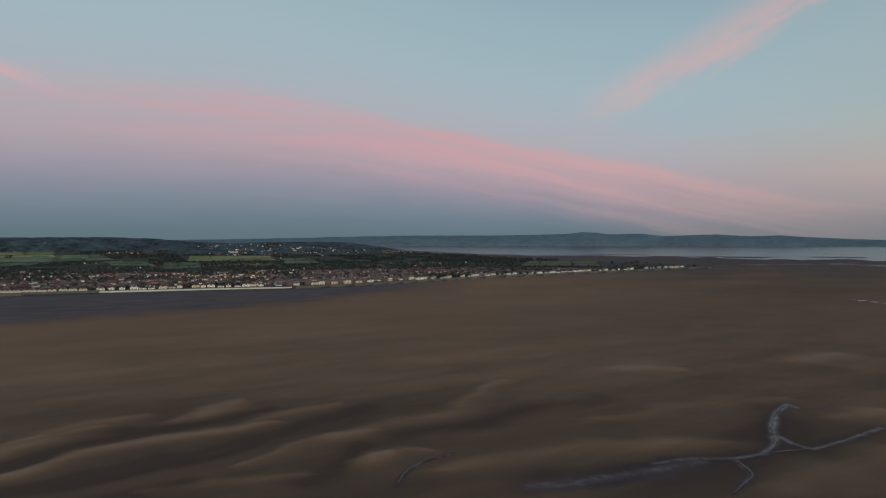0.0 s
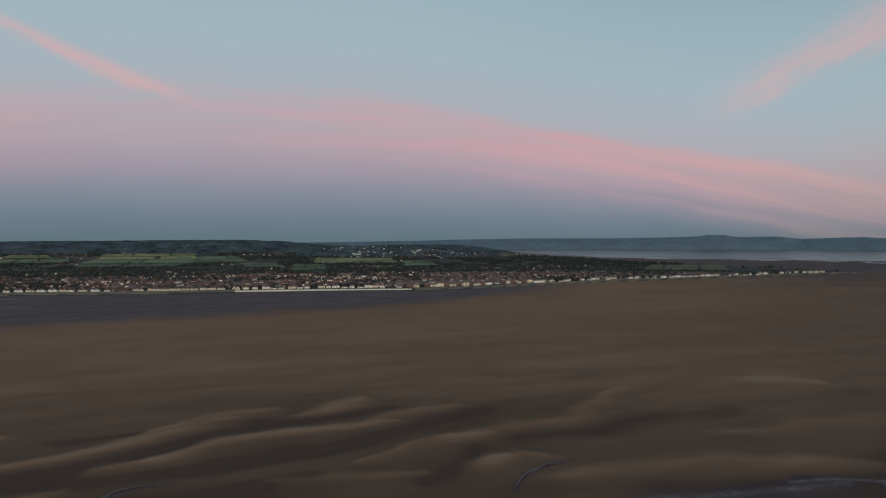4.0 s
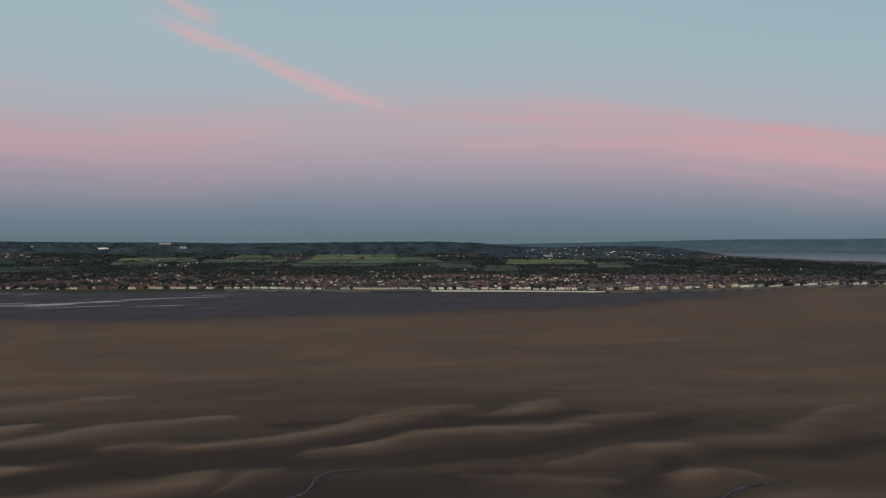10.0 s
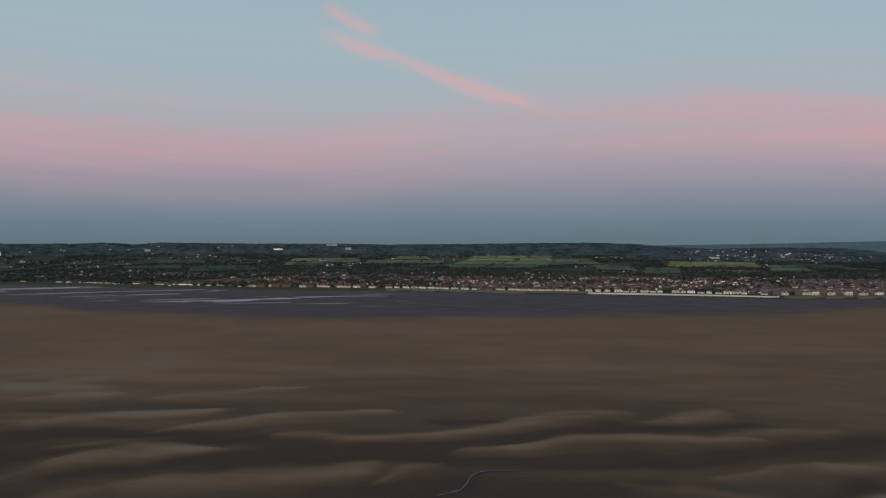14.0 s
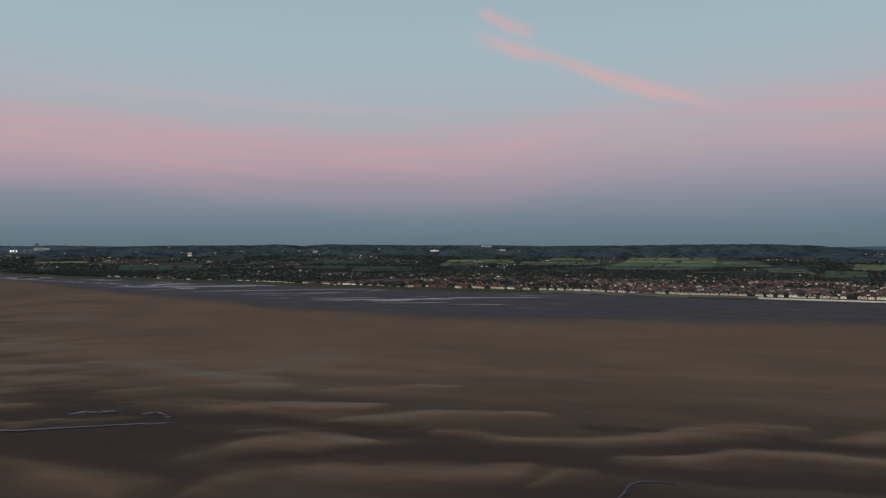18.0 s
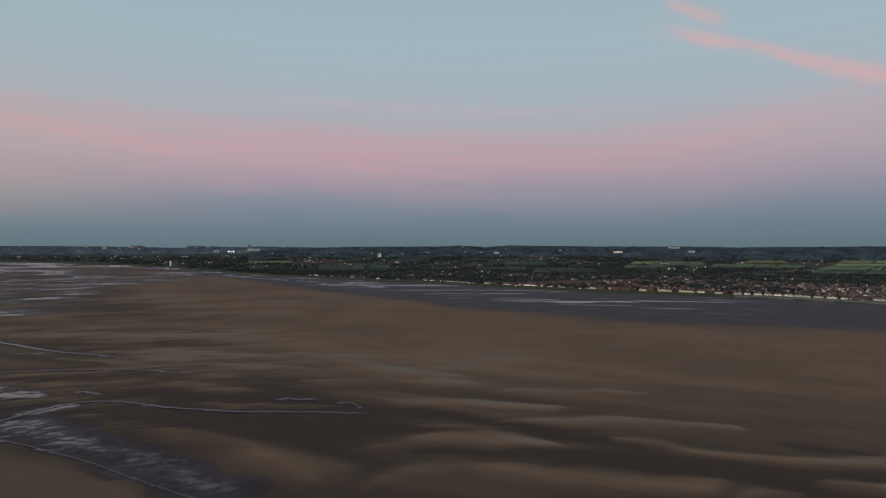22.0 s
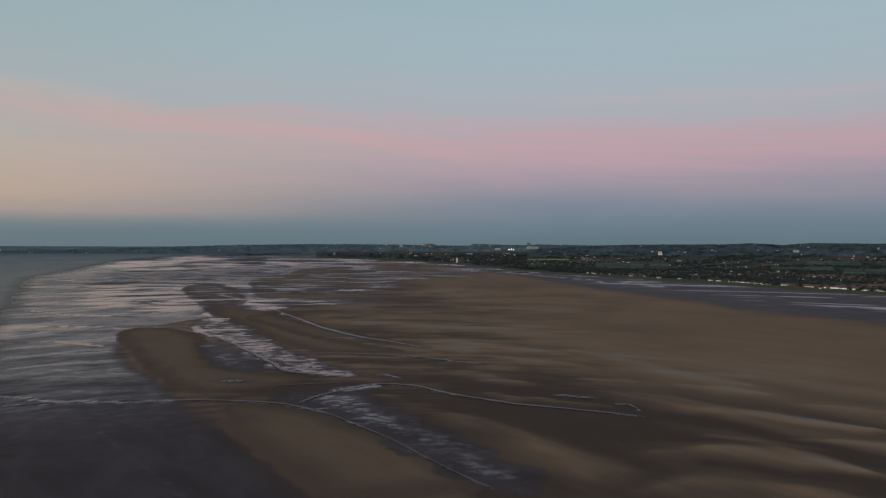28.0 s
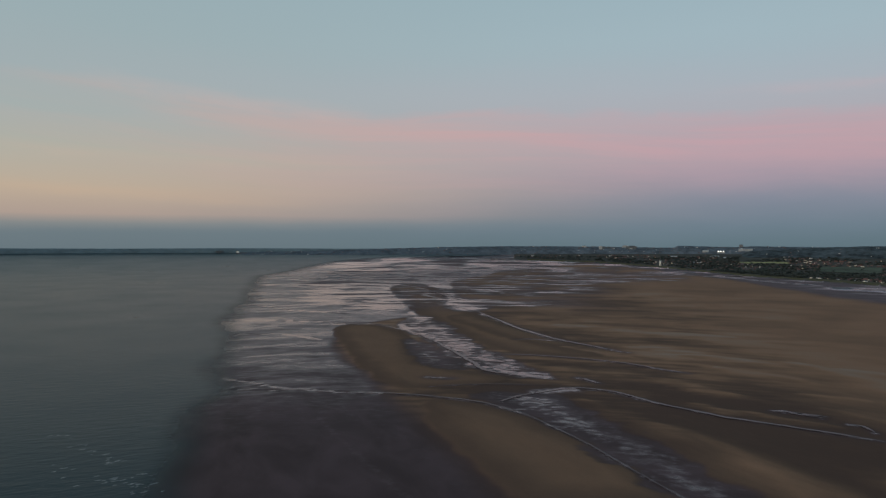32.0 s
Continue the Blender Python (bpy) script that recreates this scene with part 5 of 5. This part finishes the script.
for a0, a1, inland, kinds, gap in FRONT:
    az = a0
    while az < a1:
        p, turn = shore_pose(az, inland + pick.normal(0, 4.0))
        if pick.random() > 0.11:
            key = kinds[pick.integers(len(kinds))]
            put_house(key, p, turn + pick.normal(0, 2.0), KINDS_OF_FRONT[key])
        q, _ = shore_pose(az + 0.2, inland)
        az += 0.2 * gap * pick.uniform(0.86, 1.3) / max(1.0, (q - p).length)

# ---- the sea front ----
def shore_strip(name, a0, a1, profile, mat, label, category, step_az=0.25):
    """A long strip along the shore with a cross section of inland offsets and heights."""
    n = int((a1 - a0) / step_az) + 2
    V = []
    for az in np.linspace(a0, a1, n):
        a, b = place(az - 0.4, float(np.interp(az - 0.4, SHORE_A, SHORE_R))), place(az + 0.4, float(np.interp(az + 0.4, SHORE_A, SHORE_R)))
        d = (b - a).normalized()
        out = Vector((-d.y, d.x, 0))
        mid = (a + b) / 2
        if out.dot(mid) < 0:
            out = -out
        for off, z in profile:
            p = mid + out * off
            V.append((p.x, p.y, mid.z + z))
    me = mesh_np(name, np.array(V), grid_faces(n, len(profile)), [mat])
    return tagged(new(name, me), label, category, kind="structure")


shore_strip("sea_wall_1", 8.2, 22.0, [(-14, -0.5), (-13, 3.6), (-12, 4.4), (-11.4, 4.4), (-11.4, 3.4), (0, 3.8), (40, 4.0)], CONCRETE, "long pale concrete sea wall below the promenade", "sea wall")
shore_strip("sea_wall_2", -8.0, 8.2, [(-10, -0.5), (-8, 3.0), (-7.4, 3.0), (-7.4, 2.8), (4, 5.4), (12, 5.8), (15, 3.0)], material("weathered_stone", (0.13, 0.115, 0.09), 0.95, 0.4, 0.3), "low weathered stone sea wall under the houses", "sea wall")
shore_strip("grass_bank", -46.0, -8.0, [(-30, -0.3), (-16, 2.0), (-6, 4.6), (30, 5.0), (46, 3.4)], ROUGH_GRASS, "rough grass bank above the mud", "grass bank")
shore_strip("embankment", -62.0, -46.0, [(-20, -0.5), (0, 5.0), (8, 5.6), (30, 3.4)], ROUGH_GRASS, "long grassy sea embankment", "embankment")
shore_strip("promenade", 22.0, 55.0, [(-11, -0.5), (-7, 3.2), (-6.4, 3.2), (3, 4.6), (13, 5.0), (16, 2.5)], material("promenade_paving", (0.125, 0.102, 0.078), 0.95, 0.4, 0.2), "low promenade wall and path along the sand", "promenade")


# ---- landmarks ----
def lighthouse(az, r):
    t = thing("lighthouse", "tall white tapering brick lighthouse on the shore", "lighthouse", place(az, r, 3.0))
    def ring(z0, r0, z1, r1, mat, name, parent, label=""):
        bm = bmesh.new()
        bmesh.ops.create_cone(bm, cap_ends=True, segments=20, radius1=r0, radius2=r1, depth=z1 - z0, matrix=Matrix.Translation((0, 0, (z0 + z1) / 2)))
        return part(name, bm, mat, parent, label, True)
    ring(0, 5.2, 28, 3.6, WHITE, "tower", t)
    ring(27.5, 4.4, 28.4, 4.4, CONCRETE, "gallery", t)
    lantern = ring(28.4, 2.4, 31.2, 2.4, GLASS, "lantern", t, "dark glazed lantern room")
    ring(31.2, 2.8, 33.5, 0.3, SLATE, "cap", lantern)
    for z in (5, 11, 17, 23):
        part("window", boxed(-0.6, 0.6, -5.4 + z * 0.055, -4.4 + z * 0.04, z, z + 1.8), GLASS, t)
    part("door", boxed(-0.7, 0.7, -5.4, -4.6, 0, 2.4), DOORS, t)
    return t


LH = (-51.7, 3902)
lighthouse(*LH).rotation_euler = (0, 0, radians(-LH[0]))


def block(name, label, category, az, r, w, d, h, mat, up=0.0, floors=0, group="", roof=SLATE, where=None):
    """A plain large building: body, parapet roof, bands of windows."""
    t = thing(name, label, category, where or place(az, r, up + 3.0), -az, group)
    part("wall", boxed(-w / 2, w / 2, -d / 2, d / 2, -8, h), mat, t)
    part("roof", boxed(-w / 2 - 0.3, w / 2 + 0.3, -d / 2 - 0.3, d / 2 + 0.3, h + 0.004, h + 0.8), roof, t)
    for k in range(floors):
        z = (k + 0.3) * h / floors
        part("window", boxed(-w / 2 + 1, w / 2 - 1, -d / 2 - 0.1, -d / 2 + 0.1, z, z + h / floors * 0.45), GLASS, t)
    return t


TB = (-35.7, -0.67)
block("tower_block", "pale residential tower block above the roofs", "tower block", *TB, 23, 18, 17, WHITE, 0, 8, where=seat(*TB))
HB = (-16.6, -0.34)
hosp = block("hospital", "long white building on the wooded ridge", "large building", *HB, 56, 24, 2.6, WHITE, 4, 1, roof=WHITE, where=seat(*HB))
bm = bmesh.new()
prism(bm, -18, 18, -11, 11, 3.4, 6.0, 14.0)
part("tented_roof", bm, WHITE, hosp, "white peaked roof over the long hall")
part("mast", boxed(-1, 1, -1, 1, 5.5, 9), PALE_METAL, hosp)
WT = (-21.1, -0.28)
wt = thing("water_tower", "pale round water tower on the ridge", "water tower", seat(*WT))
for nm, z0, z1, ra, rb in (("stem", -10, 4, 3, 3), ("tank", 4, 11, 6.5, 6)):
    bm = bmesh.new()
    bmesh.ops.create_cone(bm, cap_ends=True, segments=18, radius1=ra, radius2=rb, depth=z1 - z0, matrix=Matrix.Translation((0, 0, (z0 + z1) / 2)))
    part(nm, bm, PALE_METAL, wt, "", True)


def shed(az, el, w, h, lamps=0):
    t = thing("warehouse", "long pale metal-clad warehouse" + (" with lit floodlights" if lamps else ""), "warehouse", seat(az, el), -az, "industrial sheds")
    part("wall", boxed(-w / 2, w / 2, -15, 15, -6, h), PALE_METAL, t)
    bm = bmesh.new()
    prism(bm, -w / 2 - 0.5, w / 2 + 0.5, -15.5, 15.5, h, h + 3)
    part("roof", bm, PALE_METAL, t)
    part("loading_door", boxed(-w / 6, w / 6, -15.15, -14.9, 0, h * 0.6), SLATE, t)
    for k in range(lamps):
        x = (k - (lamps - 1) / 2) * w / max(1, lamps)
        part("floodlight", boxed(x - 2.2, x + 2.2, -16.2, -15.2, h - 2.5, h + 0.5), LAMP, t, "bright white floodlight")
    return t


for ar, w, h, n in (((-47.3, -0.33), 70, 8, 3), ((-48.4, -0.29), 60, 6, 0), ((-45.6, -0.21), 130, 10, 0), ((-47.8, -0.69), 90, 7, 0), ((-49.0, -1.16), 60, 5, 1),
                    ((-46.9, -0.78), 60, 6, 0), ((-50.7, -0.70), 70, 6, 0), ((-28.0, -1.24), 40, 5, 0), ((-26.2, -0.40), 50, 6, 0), ((-11.1, -0.31), 60, 6, 0), ((-12.4, -0.02), 110, 6, 0),
                    ((-13.1, -1.29), 70, 6, 0), ((24.7, -1.38), 60, 6, 0), ((17.7, -1.05), 70, 6, 0)):
    shed(*ar, w * 0.62, h * 0.7, n)

# far city on the skyline
city = np.random.default_rng(3)
# grey haze of distance is part of this masonry colour
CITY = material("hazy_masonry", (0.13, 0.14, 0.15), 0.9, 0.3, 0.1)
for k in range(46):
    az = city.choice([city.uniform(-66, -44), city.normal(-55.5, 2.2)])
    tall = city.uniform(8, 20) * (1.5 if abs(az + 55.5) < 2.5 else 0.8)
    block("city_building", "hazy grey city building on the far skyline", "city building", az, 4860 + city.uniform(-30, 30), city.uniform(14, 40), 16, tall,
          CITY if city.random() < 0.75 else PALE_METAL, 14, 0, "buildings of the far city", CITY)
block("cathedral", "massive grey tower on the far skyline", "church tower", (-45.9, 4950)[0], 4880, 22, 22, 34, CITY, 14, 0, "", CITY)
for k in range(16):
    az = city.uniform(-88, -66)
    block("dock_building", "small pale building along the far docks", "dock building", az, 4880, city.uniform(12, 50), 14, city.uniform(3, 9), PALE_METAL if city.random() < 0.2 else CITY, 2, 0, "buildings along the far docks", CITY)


def ship(az, r):
    t = thing("cargo_ship", "distant cargo ship with white superstructure on the sea", "ship", place(az, r, 0), -az)
    bm = bmesh.new()
    v = box(bm, -38, 38, -6, 6, -1, 5)
    for q in v:
        if q.co.z < 0:
            q.co.x *= 0.9
    part("hull", bm, SLATE, t)
    part("superstructure", boxed(-34, -16, -5, 5, 5, 15), WHITE, t)
    part("funnel", boxed(-30, -26, -2, 2, 15, 19), TILE, t)
    part("hatch", boxed(-10, 30, -5, 5, 5, 6.5), TILE, t)


ship((-84.8, 4950)[0], 4840)


# ---- creeks and pools ----
def creek(pts, widths, label="narrow winding creek of still water in the sand", up=0.62):
    """A ribbon of water along a smooth line of points."""
    P = np.array(pts, float)
    n = len(P)
    P2 = np.vstack([2 * P[0] - P[1], P, 2 * P[-1] - P[-2]])
    out, wid = [], []
    W_ = np.interp(np.arange(n), np.linspace(0, n - 1, len(widths)), widths)
    for i in range(1, n):
        p0, p1, p2, p3 = P2[i - 1], P2[i], P2[i + 1], P2[i + 2]
        for t in np.linspace(0, 1, 14, endpoint=(i == n - 1)):
            out.append(0.5 * (2 * p1 + (p2 - p0) * t + (2 * p0 - 5 * p1 + 4 * p2 - p3) * t ** 2 + (3 * p1 - p0 - 3 * p2 + p3) * t ** 3))
            wid.append(W_[i - 1] * (1 - t) + W_[i] * t)
    out, wid = np.array(out), np.array(wid)
    d = np.gradient(out, axis=0)
    d /= np.hypot(*d.T)[:, None] + 1e-9
    nrm = np.stack([-d[:, 1], d[:, 0]], 1)
    s = np.arange(len(out))
    seed = abs(P[0, 0]) % 97
    wl = wid * (0.6 + 0.9 * fbm(s / 3.0 + seed, s * 0 + 1.0))
    wr = wid * (0.6 + 0.9 * fbm(s / 3.0 + seed, s * 0 + 7.0))
    taper = np.minimum(1, np.minimum(s + 0.5, len(s) - s - 0.5) / 6.0)
    off = (fbm(s / 4.0 + seed, s * 0 + 3.0) - 0.5)[:, None] * nrm * 3.0 * wid[:, None]
    L, Rr = out + off + nrm * (wl * taper)[:, None], out + off - nrm * (wr * taper)[:, None]
    V = np.stack([L, out + off, Rr], 1).reshape(-1, 2)
    rad = np.hypot(V[:, 0], V[:, 1])
    V = np.column_stack([V, rise(rad) + up])
    me = mesh_np("tidal_creek", V, grid_faces(len(out), 3), [CREEK], smooth=True)
    return tagged(new("tidal_creek", me), label, "creek", "creeks in the sand")


for pts, widths, label in CREEKS:
    creek(pts, widths, label or "narrow winding creek of still water in the sand")


# ---- trees that stand alone among the front houses ----
def tree_thing(k, where, turn, tall):
    v, f, m = TREES[k]
    t = thing("tree", "dark green broadleaf tree beside the seafront houses", "tree", where, turn, "trees along the front")
    for name, idx, mat in (("trunk", 1, BARK), ("crown", 0, LEAF)):
        ff = f[m == idx]
        used, inv = np.unique(ff, return_inverse=True)
        ob = new(name, mesh_np(name, v[used] * tall, inv.reshape(-1, 3), [mat]))
        ob.parent = t
    return t


grove = np.random.default_rng(17)
for k in range(84):
    az = grove.uniform(-24, 52)
    p, turn = shore_pose(az, grove.uniform(44, 58))
    p.z -= 0.3
    key = ("tree", k % 6)
    put_house(key, p, grove.uniform(0, 360), lambda q, tn, kk=k % 6: tree_thing(kk, q, tn, 0.6 + 0.07 * kk))


# ---- small things on the shore ----
def hut(az, inland):
    p, turn = shore_pose(az, inland)
    t = thing("beach_hut", "small white wooden hut on the grass bank", "hut", p, turn, "huts on the bank")
    part("wall", boxed(-2.6, 2.6, -1.8, 1.8, -2.0, 2.6), WHITE, t)
    bm = bmesh.new()
    prism(bm, -2.9, 2.9, -2.1, 2.1, 2.6, 3.7)
    part("roof", bm, SLATE, t)
    part("door", boxed(-0.5, 0.5, -1.88, -1.76, 0, 2.0), DOORS, t)
    part("window", boxed(1.0, 2.0, -1.86, -1.76, 1.0, 1.9), GLASS, t)


for az, inland in ((-24.8, 8), (-19.7, 10), (-28.6, 12), (0.2, 9)):
    hut(az, inland)


def breakwater(a, b):
    """A low mound of dark rocks out on the flats."""
    p, q = place(*a), place(*b)
    d = q - p
    t = thing("breakwater", "low dark stone breakwater on the far flats", "breakwater", p)
    r = np.random.default_rng(9)
    bm = bmesh.new()
    for k in range(60):
        c = d * (k / 59)
        s = r.uniform(5, 9)
        vs = bmesh.ops.create_icosphere(bm, subdivisions=1, radius=1.0)["verts"]
        for w in vs:
            w.co = Vector((w.co.x * s * r.uniform(.8, 1.2), w.co.y * s, w.co.z * s * 0.45)) + c + Vector((0, 0, 0.5))
    part("rocks", bm, SLATE, t)


breakwater(*[(-65.2, 4408), (-62.1, 4313)])


def foam(spots):
    """Scraps of foam on small breaking waves, near the edge of the flats."""
    r = np.random.default_rng(4)
    V, F = [], []
    for x, y in spots:
        for k in range(5):
            cx, cy, n = x + r.normal(0, 5), y + r.normal(0, 4), 8
            w, h, b = r.uniform(0.8, 2.6), r.uniform(0.2, 0.5), len(V)
            for i in range(n):
                a = 2 * math.pi * i / n
                u, v = w * math.cos(a) * r.uniform(.6, 1.2), h * math.sin(a) * r.uniform(.6, 1.2)
                V.append((cx + 0.35 * u + 0.94 * v, cy - 0.94 * u + 0.35 * v, -0.17))
            F += [(b, b + i, b + i + 1) for i in range(1, n - 1)]
    me = mesh_np("wave_foam", np.array(V), np.array(F), [material("sea_foam", (0.35, 0.37, 0.38), 0.8, 0.3, 1.0)])
    tagged(new("wave_foam", me), "thin scraps of foam on small waves", "foam", kind="stuff")


foam([(-454, -42), (-434, -34), (-400, -28), (-385, -19), (-375, -12), (-426, -28), (-469, -48), (-397, -33), (-401, -17), (-381, -11), (-501, -61), (-426, -57)])
